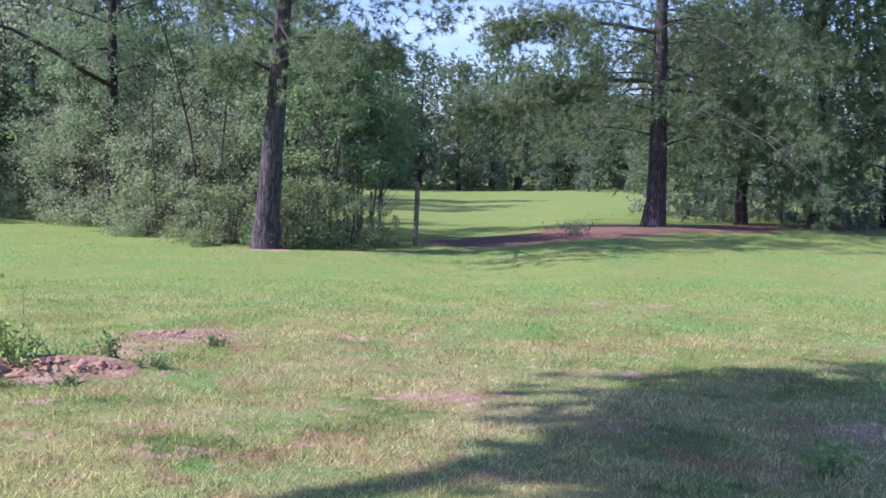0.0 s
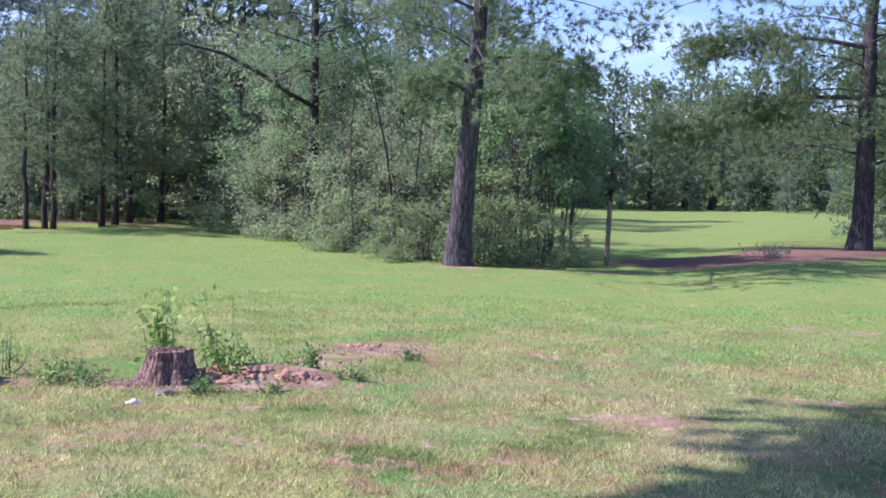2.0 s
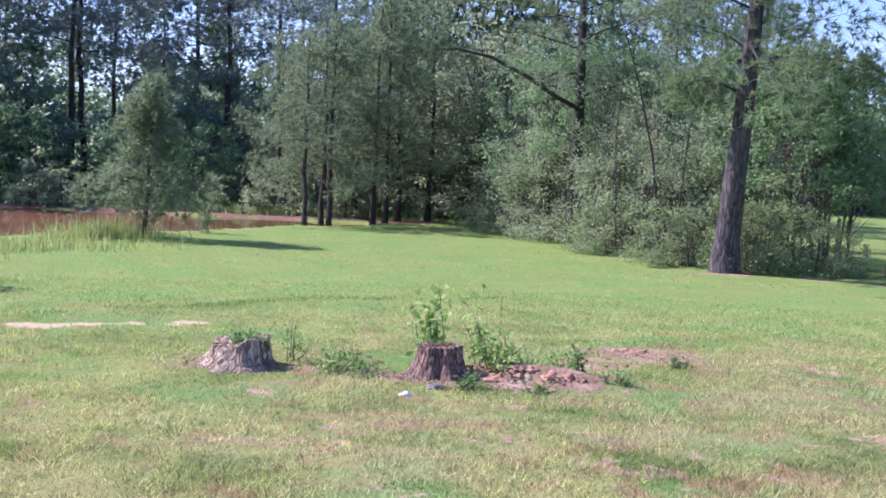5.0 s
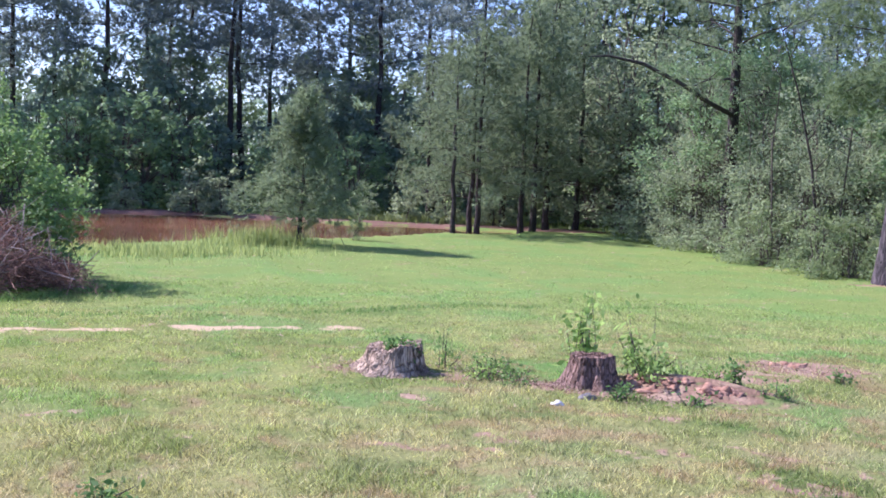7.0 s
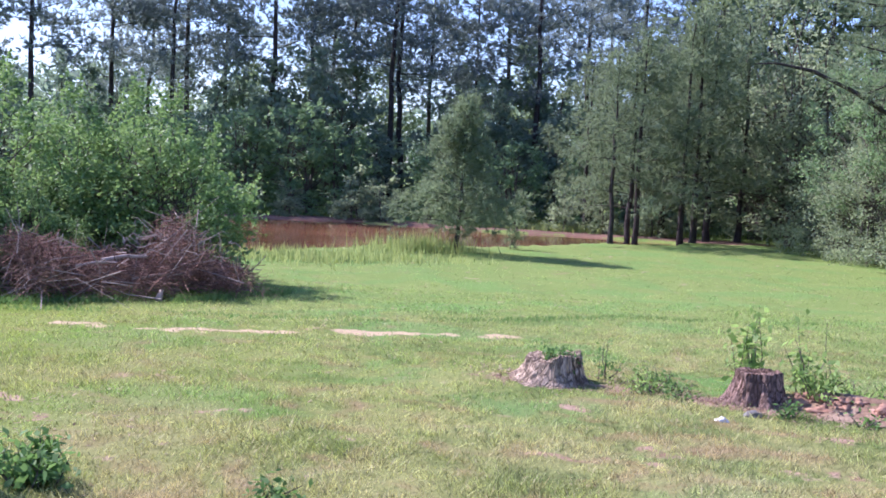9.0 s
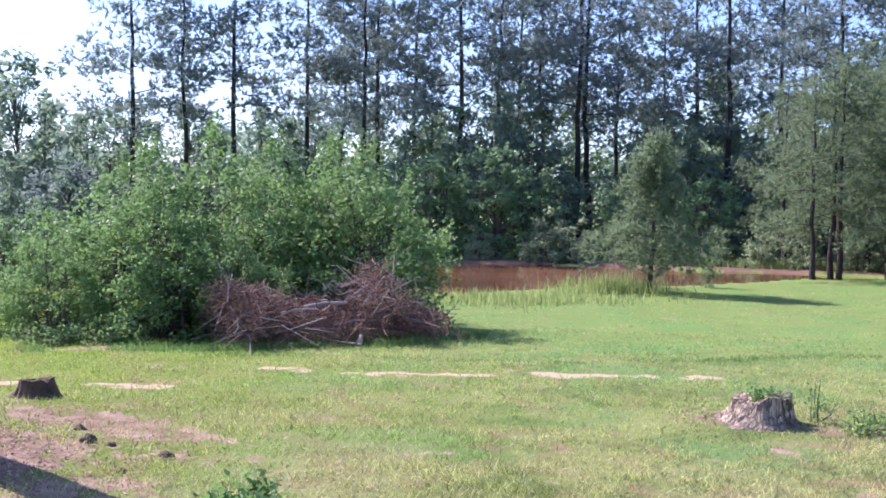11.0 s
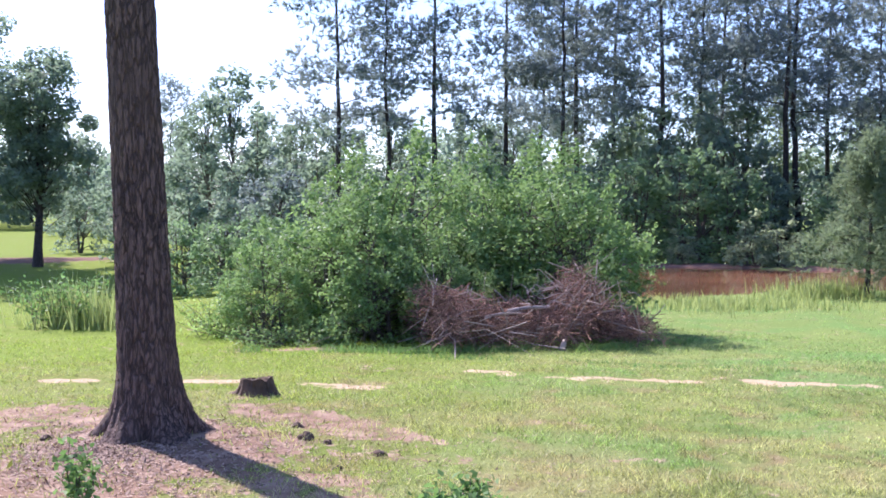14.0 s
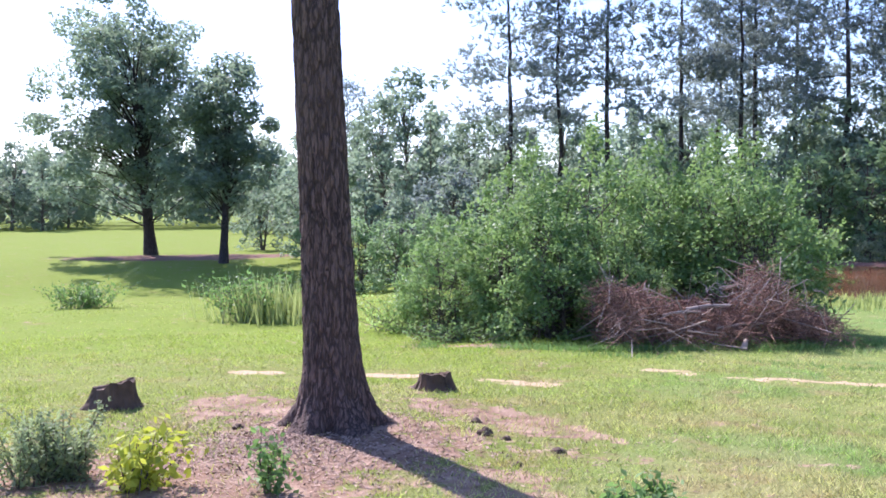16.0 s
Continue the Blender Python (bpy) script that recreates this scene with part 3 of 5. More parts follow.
def broadleaf(name, label, seed, h, r, crown, low, clumps, leaves, size, mat, wood=None, x=0, y=0, turn=0, group="", stems=1, category="tree",
              flat=0.45, spray=0.5, aspect=0.55, dome=False, shoots=0, thin=0.6, core=0.3, spread_pow=0.55, wood_r=1.0, boxy=0.72, taper=0.0, rounded=False, shift=(0.0, 0.0)):
    """A leafy tree or shrub: stems, limbs to each clump, and leaves gathered in clumps with gaps between. crown: half widths x, y.
    low: where leaves begin. dome: leaves down to the ground. shoots: upright sprigs that stand out of the outline."""
    rng = np.random.default_rng(seed)
    top = base(name, label, category, x, y, gz(x, y), turn, group)
    paths, stem = [], []
    for i in range(stems):
        a = rng.uniform(0, 6.28)
        foot = np.array([math.cos(a), math.sin(a), 0]) * (0.0 if stems == 1 else rng.uniform(0.05, 0.3) * crown[0])
        pts, rad = trunk_path(rng, h * rng.uniform(0.6, 0.85), r * rng.uniform(0.7, 1.1), (rng.normal() * 0.06, rng.normal() * 0.06), 0.1, 9)
        stem.append((pts + foot, rad))
    d = unit(rng.normal(size=(clumps, 3)))
    k = rng.uniform(core, 1.0, (clumps, 1)) ** spread_pow
    lumpy = rng.uniform(0.8, 1.15, (clumps, 1))
    if dome:
        d[:, 2] = np.abs(d[:, 2])
        C = d * np.minimum(k * lumpy, 1.02) * np.array([crown[0], crown[1], h - low]) + np.array([0, 0, low])
        C[:, 2] = np.maximum(C[:, 2], 0.12)
        hc = h / 2
    else:
        hc = (h - low) / 2
        d = np.sign(d) * np.abs(d) ** boxy
        d[:, 2] = np.where((d[:, 2] < -0.6) & (rng.uniform(size=clumps) < thin), -d[:, 2], d[:, 2])
        C = d * np.minimum(k * lumpy, 1.0) * np.array([crown[0], crown[1], hc]) + np.array([0, 0, low + hc])
    C[:, :2] = C[:, :2] * (1 - taper * np.clip(C[:, 2:3] / h - 0.35, 0, 1) / 0.65) + np.array(shift)
    for c in C:
        pts, rad = stem[rng.integers(stems)]
        u = min(0.97, max(0.12, (c[2] * rng.uniform(0.45, 0.85)) / pts[-1][2]))
        p0 = along(pts, u)
        midp = (p0 + c) / 2 + np.array([0, 0, 0.05 * h]) * rng.uniform(-0.3, 1)
        paths.append(([p0, midp, c], np.array([0.35, 0.22, 0.06]) * min(r, 0.1 + 0.25 * r) * wood_r * rng.uniform(0.6, 1.0)))
    V, F = tubes(stem, 7)
    part("trunk", mesh_from("trunk", V, F, wood or M_BARK_GREY, True), top)
    V, F = tubes(paths, 4)
    tagged(part("branchwork", mesh_from("branchwork", V, F, wood or M_BARK_GREY, True), top), kind="stuff")
    per = max(4, leaves // clumps)
    rc = spray * (crown[0] + crown[1] + hc) / 3 / (clumps ** 0.33) * 1.6
    g = rng.normal(size=(clumps, per, 3)) * np.array([1, 1, 0.72]) * rc * 0.5 * rng.uniform(0.55, 1.35, (clumps, 1, 1))
    if rounded:
        g = unit(rng.normal(size=(clumps, per, 3))) * rng.uniform(0.15, 1, (clumps, per, 1)) ** 0.5 * np.array([1, 1, 0.75]) * rc * rng.uniform(0.6, 1.25, (clumps, 1, 1))
    L = [(C[:, None] + g).reshape(-1, 3)]
    for _ in range(shoots):
        c = C[rng.integers(clumps)]
        if c[2] < 0.45 * h:
            continue
        n = int(34 * rng.uniform(0.6, 1.2))
        t = rng.uniform(0, 1, (n, 1))
        tip = np.array([rng.normal() * 0.12, rng.normal() * 0.12, rng.uniform(0.25, 0.6)])
        L.append(c + t * tip * min(h * 0.3, 0.9) + rng.normal(size=(n, 3)) * size * 0.8 * (1.1 - t))
    L = np.concatenate(L)
    L = L[L[:, 2] > 0.03]
    V, F = leaf_quads(rng, L, size, flat, aspect)
    part("crown", mesh_from("crown", V, F, mat), top)
    return top


def spread_copies(thing, spots):
    """First the thing itself, then copies of it: az, distance, scale, turn."""
    for i, (az, d, s, turn) in enumerate(spots):
        x, y = polar(az, d)
        m = pose(x, y, gz(x, y) - 0.03, 0, 0, turn) @ Matrix.Scale(s, 4)
        if i == 0:
            thing.matrix_basis = m
        else:
            c = copy_thing(thing, pose(x, y, gz(x, y) - 0.03, 0, 0, turn))
            c.scale = (s, s, s)

# ---- the tall pines behind the pond ----
POND_PINES = "tall pines behind the pond"
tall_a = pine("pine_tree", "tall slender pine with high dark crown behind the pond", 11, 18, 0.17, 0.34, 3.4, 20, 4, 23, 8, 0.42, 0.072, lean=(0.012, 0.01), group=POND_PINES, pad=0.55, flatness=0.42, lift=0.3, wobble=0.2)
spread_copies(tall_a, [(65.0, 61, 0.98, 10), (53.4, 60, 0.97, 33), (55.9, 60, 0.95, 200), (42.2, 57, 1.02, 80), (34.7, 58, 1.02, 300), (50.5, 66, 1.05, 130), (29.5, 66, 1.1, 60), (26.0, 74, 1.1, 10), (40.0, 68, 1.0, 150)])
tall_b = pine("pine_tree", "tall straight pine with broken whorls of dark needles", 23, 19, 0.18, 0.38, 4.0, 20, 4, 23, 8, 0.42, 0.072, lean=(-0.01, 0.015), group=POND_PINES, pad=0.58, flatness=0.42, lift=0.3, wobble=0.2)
# the copies at 7.6, 9.6 and 12.0 degrees are added behind the thicket to shade the field
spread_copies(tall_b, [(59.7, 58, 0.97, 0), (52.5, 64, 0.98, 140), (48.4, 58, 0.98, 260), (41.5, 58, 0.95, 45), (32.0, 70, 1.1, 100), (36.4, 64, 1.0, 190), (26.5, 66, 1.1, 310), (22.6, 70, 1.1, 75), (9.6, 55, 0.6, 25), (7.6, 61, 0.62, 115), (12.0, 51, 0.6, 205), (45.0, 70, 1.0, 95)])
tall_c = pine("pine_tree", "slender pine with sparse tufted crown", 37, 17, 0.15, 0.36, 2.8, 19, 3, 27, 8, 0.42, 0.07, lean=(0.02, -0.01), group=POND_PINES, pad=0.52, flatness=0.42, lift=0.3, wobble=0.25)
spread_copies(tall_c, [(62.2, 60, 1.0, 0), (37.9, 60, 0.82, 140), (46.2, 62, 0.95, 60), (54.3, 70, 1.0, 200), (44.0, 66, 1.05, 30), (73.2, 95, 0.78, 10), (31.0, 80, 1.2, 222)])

# ---- woodland edge along the pond's far bank ----
BANK = "woodland edge by the pond"
und_a = broadleaf("shrub_tree", "leafy understorey tree at the pond's far bank", 41, 4.6, 0.09, (1.9, 1.9), 0.0, 60, 2000, 0.23, M_LEAF, stems=3, group=BANK, dome=True, shoots=10)
spread_copies(und_a, [(az, d, s, 37 * i) for i, (az, d, s) in enumerate([
    (52.8, 49, 1.0), (49.6, 50.5, 1.1), (46.6, 50, 1.2), (44.4, 50, 0.95), (58.5, 49, 1.1), (35.6, 50, 0.9), (31.5, 50, 1.0), (39.6, 50, 0.85), (66.4, 38, 0.55), (68.6, 37, 0.6), (70.8, 38, 0.6), (72.8, 40, 0.65), (74.6, 44, 0.7)])])
und_b = broadleaf("shrub_tree", "dark leafy tree of the woodland edge", 43, 7.2, 0.12, (2.4, 2.4), 0.2, 46, 2000, 0.31, M_LEAF_DARK, stems=2, group=BANK, dome=True, shoots=8, rounded=True)
spread_copies(und_b, [(az, d, s, 53 * i) for i, (az, d, s) in enumerate([
    (51.0, 55, 0.9), (47.8, 57, 1.1), (45.2, 55, 1.15), (42.9, 54, 0.75), (39.8, 55, 0.8), (37.0, 54, 0.9), (33.4, 54, 1.0), (30.0, 54, 1.1), (27.0, 50, 1.1), (24.2, 50, 1.2),
    (55.0, 56, 0.85), (57.2, 58, 0.95), (61.0, 56, 0.8), (66.0, 60, 0.95), (63.5, 47, 0.6), (67.3, 44, 0.65), (70.2, 42, 0.62), (72.4, 46, 0.68), (75.5, 52, 0.62), (77.6, 60, 0.56), (69.0, 66, 1.15), (28.5, 47, 0.7), (22.4, 49, 1.1), (34.8, 60, 1.3), (50.0, 64, 1.2), (38.0, 62, 1.1), (-7.6, 80, 0.5), (-5.2, 83, 0.55), (-2.6, 84, 0.5), (0.0, 85, 0.55), (2.6, 84, 0.5), (5.0, 82, 0.55), (7.4, 78, 0.6), (-10.2, 77, 0.6), (-9.0, 88, 0.75), (-6.4, 90, 0.8), (-3.9, 88, 0.75), (-1.3, 89, 0.8), (1.3, 88, 0.75), (3.8, 88, 0.8), (6.2, 86, 0.8), (8.8, 84, 0.8)])])
low_a = broadleaf("bank_shrub", "low grey-green shrub at the water's edge", 47, 1.9, 0.04, (1.2, 1.1), 0.0, 30, 1500, 0.15, M_LEAF_GREY, stems=3, group=BANK, category="shrub", dome=True)
spread_copies(low_a, [(az, d, s, 71 * i) for i, (az, d, s) in enumerate([
    (43.6, 46.5, 1.2), (42.3, 46, 1.0), (37.2, 46.0, 1.0), (33.0, 45.5, 0.9), (47.2, 47.5, 0.8), (50.4, 47.5, 0.9), (30.8, 45.0, 0.8), (28.4, 45, 0.9), (64.5, 36, 0.8), (39.6, 46.4, 0.8), (35.2, 45.6, 0.75)])])

broadleaf("cedar_bush", "rounded blue-grey cedar among the woodland edge", 49, 4.6, 0.08, (2.2, 2.2), 0.0, 60, 4200, 0.16, M_PINE_HAZED, x=polar(67.9, 45)[0], y=polar(67.9, 45)[1], stems=2, dome=True, rounded=True)

# ---- trees beyond the brush pile and round the far field ----
FAR = "trees round the far field"
big_round = broadleaf("woodland_tree", "tall rounded woodland tree in full leaf", 53, 11, 0.2, (3.8, 3.8), 0.2, 60, 4600, 0.31, M_LEAF_DARK, group=FAR, dome=True, taper=0.25, rounded=True)
spread_copies(big_round, [(az, d, s, 47 * i) for i, (az, d, s) in enumerate([
    (69.8, 76, 1.2), (67.2, 82, 0.85), (72.8, 82, 0.85), (75.6, 86, 0.85), (77.5, 95, 0.85), (63.8, 84, 0.85), (60.5, 90, 0.8), (71.2, 70, 0.95), (66.6, 68, 0.8), (58.4, 84, 1.0), (62.2, 80, 0.95), (65.4, 78, 0.95), (56.0, 88, 1.0), (69.0, 92, 1.05), (46.2, 58, 0.72), (43.8, 60, 0.8), (36.2, 59, 0.75), (27.8, 56, 0.8), (88.4, 118, 0.85), (87.2, 128, 0.75), (89.8, 122, 0.95), (91.8, 140, 1.0), (94.5, 130, 1.0), (86.5, 155, 0.8), (81.5, 155, 0.8),
    (-4.0, 98, 1.14), (-1.0, 100, 1.14), (3.0, 96, 1.08), (6.5, 92, 1.14), (-8.0, 94, 1.02), (-12.0, 90, 1.20), (-16.5, 84, 1.0), (-21.0, 80, 1.0), (10.0, 86, 1.20), (13.6, 80, 1.0), (17.0, 74, 1.0), (20.6, 66, 1.1)])])
far_pine = pine("pine_tree", "full-crowned pine of the far tree line", 59, 11.5, 0.2, 0.06, 3.0, 34, 4, 10, 4, 0.55, 0.15, group=FAR, cone=0.6, pad=0.6, mat=M_PINE, lift=0.35, flatness=0.6)
spread_copies(far_pine, [(az, d, s, 67 * i) for i, (az, d, s) in enumerate([
    (-2.5, 92, 1.02), (1.2, 92, 0.96), (4.8, 90, 1.08), (8.0, 82, 1.20), (-5.8, 90, 0.96), (-10.0, 85, 1.02), (-14.0, 76, 1.0), (-18.5, 70, 1.0), (12.0, 62, 1.1), (15.0, 58, 1.1), (18.0, 56, 1.1), (20.5, 56, 1.15), (23.2, 56, 1.2), (25.4, 58, 1.1), (-22.0, 66, 1.0),
    (28.0, 84, 1.0), (31.5, 90, 0.95), (35.0, 84, 1.0), (38.4, 90, 0.9), (42.0, 86, 0.95), (45.6, 92, 1.0), (49.2, 88, 0.85), (53.0, 94, 0.9), (57.0, 92, 0.8), (61.0, 98, 0.8), (-0.8, 84, 0.84), (2.8, 86, 0.90), (-3.8, 86, 0.84), (-7.4, 84, 0.90)])])

# ---- row of young pines at the lawn's far edge ----
ROW = "young pines at the lawn's far edge"
row_pine = pine("pine_tree", "young pine with dark bare lower trunk", 61, 8.6, 0.12, 0.2, 2.7, 24, 5, 16, 9, 0.24, 0.034, mat=M_PINE_YOUNG, group=ROW, cone=0.85, rise=0.3, sag=0.15, pad=0.26, lift=0.1, flatness=0.55)
spread_copies(row_pine, [(30.5, 38.0, 0.75, 0), (29.2, 40.0, 0.95, 90), (29.7, 40.6, 0.9, 200), (27.0, 41.5, 0.95, 140), (26.4, 42.0, 1.0, 300), (25.7, 43.5, 1.05, 30), (24.2, 44.5, 1.0, 220), (28.0, 45.0, 0.9, 260), (31.8, 46.0, 0.85, 40)])
pond_pine = pine("pine_tree", "small bushy pine by the pond", 67, 4.1, 0.07, 0.15, 1.85, 42, 6, 15, 10, 0.2, 0.024, mat=M_PINE_YOUNG, x=polar(38.4, 30.2)[0], y=polar(38.4, 30.2)[1], cone=1.0, rise=0.3, pad=0.14, lift=0.12, flatness=0.8, fill=0.25)
seedling = pine("pine_seedling", "knee-high pine seedling on the pond bank", 68, 1.0, 0.02, 0.05, 0.35, 14, 3, 4, 8, 0.14, 0.016, mat=M_PINE, x=polar(35.7, 32.5)[0], y=polar(35.7, 32.5)[1], cone=0.7, rise=0.6, pad=0.07)

# ---- the thicket ----
THICKET = "thicket at the lawn's edge"
grey = broadleaf("thicket_shrub", "grey-green arching shrub of the thicket", 71, 5.0, 0.045, (2.3, 2.1), 0.0, 120, 10500, 0.083, M_LEAF_GREY, wood=M_BARK_GREY, stems=4, group=THICKET, category="shrub", flat=0.3, dome=True, shoots=26)
spread_copies(grey, [(az, d, s, 61 * i) for i, (az, d, s) in enumerate([
    (19.6, 38.4, 0.85), (17.6, 35.8, 0.95), (14.8, 33.5, 1.05), (12.4, 31.4, 1.0), (16.2, 37.5, 1.2), (13.2, 36.0, 1.2), (10.6, 31.0, 0.95), (9.0, 33.0, 1.05)])])
green = broadleaf("thicket_shrub", "dull green shrub at the thicket's foot", 73, 2.3, 0.03, (1.3, 1.1), 0.0, 44, 3600, 0.08, M_LEAF_UNDER, stems=5, group=THICKET, category="shrub", dome=True, shoots=10)
spread_copies(green, [(az, d, s, 83 * i) for i, (az, d, s) in enumerate([
    (14.6, 30.6, 0.9), (12.4, 28.6, 0.85), (8.0, 27.9, 0.9), (6.6, 28.2, 0.9), (5.0, 28.4, 0.85), (3.4, 28.6, 0.6), (10.9, 28.4, 0.8), (7.4, 28.9, 1.3), (15.6, 31.6, 0.7)])])
gum = broadleaf("young_sweetgum", "young blue-green broadleaf tree with slim pale stems", 79, 5.4, 0.05, (1.5, 1.4), 0.7, 56, 4400, 0.13, M_LEAF, stems=4, group=THICKET, shoots=10)
spread_copies(gum, [(6.0, 29.6, 1.0, 0), (4.6, 30.4, 0.95, 120), (7.4, 31.0, 1.1, 240), (3.4, 31.2, 0.8, 80)])
pale = broadleaf("thicket_tree", "light green leafy tree rising out of the thicket", 84, 6.6, 0.07, (2.4, 2.3), 0.7, 80, 8000, 0.1, M_LEAF, stems=3, group=THICKET, shoots=24, boxy=0.9, thin=0.2)
spread_copies(pale, [(18.0, 37.6, 1.05, 0), (15.4, 35.6, 1.06, 130), (12.2, 35.0, 0.95, 250)])
back = broadleaf("thicket_tree", "tall leafy tree behind the thicket", 83, 9.5, 0.12, (2.8, 2.8), 0.2, 90, 6000, 0.16, M_LEAF_GREY, stems=3, group=THICKET, dome=True, shoots=14)
spread_copies(back, [(21.8, 44.5, 1.1, 0), (19.4, 43.5, 1.05, 70), (17.2, 42.5, 1.0, 140), (14.4, 41.0, 0.9, 210), (11.4, 39.0, 0.75, 280), (23.4, 47.5, 1.1, 33), (9.0, 39.0, 0.65, 99)])

# ---- big pines at the field gate ----
gate_pine_a = pine("pine_tree", "large rough-barked pine standing in the thicket", 89, 11.5, 0.3, 0.42, 4.3, 24, 7, 26, 18, 0.25, 0.019, lean=(0.035, 0.0), mat=M_PINE, wood=M_BARK_ROUGH, x=-4.26, y=26.95, group="big pines at the field gate", sag=0.25, sides=14, separate=True, pad=0.3, fill=0.1, flatness=0.9, lift=0.35, limb_r=0.13)
gate_pine_b = pine("pine_tree", "large spreading pine with drooping boughs by the gate", 97, 12.5, 0.32, 0.2, 7.8, 46, 8, 27, 17, 0.27, 0.022, lean=(0.02, 0.0), mat=M_PINE, wood=M_BARK_ROUGH, x=6.66, y=34.8, group="big pines at the field gate", sag=0.42, sides=14, separate=True, pad=0.4, fill=0.25, flatness=0.8, lift=0.35, limb_r=0.13)
thicket_pine = pine("pine_tree", "dark pine rising behind the thicket with long boughs", 91, 12.5, 0.22, 0.36, 3.9, 26, 6, 15, 18, 0.26, 0.021, mat=M_PINE_YOUNG, x=-10.04, y=33.53, group="big pines at the field gate", sag=0.15, pad=0.3, fill=0.3, flatness=0.8, lift=0.25)
part("limb", mesh_from("limb", *tubes([([(0, 0, 4.2), (-0.4, -1.2, 4.5), (-0.85, -2.4, 4.95), (-1.9, -2.8, 5.5), (-2.65, -3.6, 5.65), (-3.1, -4.0, 5.6)], [0.075, 0.07, 0.062, 0.055, 0.035, 0.012])], 7), M_BARK_FAR, True), thicket_pine, "long bare bough")
part("limb", mesh_from("limb", *tubes([([(0.2, 0, 5.0), (1.4, -0.4, 4.6), (2.2, -0.6, 4.05), (2.9, -0.7, 3.75)], [0.05, 0.045, 0.04, 0.02])], 6), M_BARK_GREY, True), gate_pine_b, "bare broken bough")


part("branch_stub", mesh_from("branch_stub", *tubes([([(0.28, -0.1, 3.72), (0.42, -0.22, 3.76), (0.52, -0.28, 3.77)], [0.05, 0.045, 0.04])], 8), M_CUT, True), gate_pine_a, "pale broken branch stub")


def long_bough(tree, path, r, tufts, seed):
    """A long bough with drooping sprays of needles along its outer part."""
    rng = np.random.default_rng(seed)
    pts = np.array(path, float)
    s = np.linspace(0, 1, len(pts))
    part("limb", mesh_from("limb", *tubes([(pts, r * (1 - 0.8 * s))], 7), M_BARK_ROUGH, True), tree, "long dark bough")
    w = rng.uniform(0.35, 1.0, tufts)
    q = np.stack([np.interp(w, s, pts[:, c]) for c in range(3)], 1) + rng.normal(size=(tufts, 3)) * np.array([0.3, 0.45, 0.3]) - np.array([0, 0, 0.12])
    V, F = needle_tris(rng, q, unit(rng.normal(size=(tufts, 3)) + np.array([0, 0, 0.3])), 18, 0.27, 0.022)
    tagged(part("needle_spray", mesh_from("needle_spray", V, F, M_PINE), tree), kind="stuff")


long_bough(gate_pine_b, [(0, 0, 4.55), (-1.5, -0.3, 4.5), (-3.2, -0.5, 4.15), (-5.0, -0.6, 3.7), (-6.3, -0.6, 3.5)], 0.08, 700, 401)
long_bough(gate_pine_b, [(0, 0, 6.0), (-1.4, -0.2, 6.2), (-3.0, -0.4, 6.3), (-4.4, -0.5, 6.1), (-5.3, -0.5, 5.9)], 0.08, 700, 402)
long_bough(gate_pine_b, [(0, 0, 4.3), (1.5, -0.6, 4.2), (3.2, -1.0, 3.6), (4.8, -1.2, 3.0)], 0.07, 800, 403)
long_bough(gate_pine_a, [(0, 0, 5.0), (1.2, -0.2, 5.1), (2.4, -0.3, 5.0), (3.3, -0.3, 4.7)], 0.06, 250, 404)
long_bough(gate_pine_a, [(0, 0, 4.3), (-0.4, -0.3, 4.5), (-0.8, -0.5, 4.5), (-1.2, -0.6, 4.3)], 0.04, 260, 405)
side_pine = pine("pine_tree", "dark pine at the field's fence", 101, 12, 0.2, 0.1, 4.0, 36, 5, 18, 6, 0.38, 0.075, mat=M_PINE, group="pines along the fence", sag=0.35, pad=0.5, lift=0.4, flatness=0.6)
spread_copies(side_pine, [(-15.2, 39.5, 1.0, 0), (-18.6, 40, 1.0, 120), (-22.0, 42, 1.0, 240), (-13.0, 47, 0.75, 60)])
under = broadleaf("fence_shrub", "thin leafy shrub along the fence", 103, 1.9, 0.03, (1.3, 1.0), 0.0, 30, 1500, 0.1, M_LEAF_DARK, stems=5, group="shrubs along the fence", category="shrub", dome=True)
spread_copies(under, [(-12.6, 42, 0.8, 0), (-14.4, 43, 0.85, 80), (-16.4, 43.5, 0.8, 160), (-18.2, 44, 0.9, 240), (-20.2, 44, 0.9, 320), (-22.0, 44, 0.9, 30), (-11.6, 45, 1.1, 11), (-13.5, 46, 1.2, 77), (-15.4, 46, 1.2, 144), (-17.3, 46, 1.3, 200), (-19.3, 46, 1.3, 280), (-21.4, 46, 1.3, 350)])

# ---- two oaks on the far field ----
oak = broadleaf("oak_tree", "large dense oak standing alone on the field", 107, 12.9, 0.34, (5.1, 5.1), 1.5, 190, 34000, 0.225, M_LEAF_DARK, wood=M_BARK_FAR, thin=0.0, core=0.1, x=polar(83.2, 57)[0], y=polar(83.2, 57)[1], group="oaks on the far field", spray=0.62, boxy=0.72, taper=0.3, rounded=True, spread_pow=0.7, wood_r=0.6, shift=(-0.15, -1.1))
oak2 = broadleaf("oak_tree", "slimmer oak beside the large one", 109, 9.6, 0.2, (3.0, 3.0), 1.9, 100, 15000, 0.225, M_LEAF_DARK, wood=M_BARK_FAR, thin=0.0, core=0.1, x=polar(79.6, 51)[0], y=polar(79.6, 51)[1], group="oaks on the far field", spray=0.62, boxy=0.75, taper=0.5, rounded=True, spread_pow=0.75, wood_r=0.6)

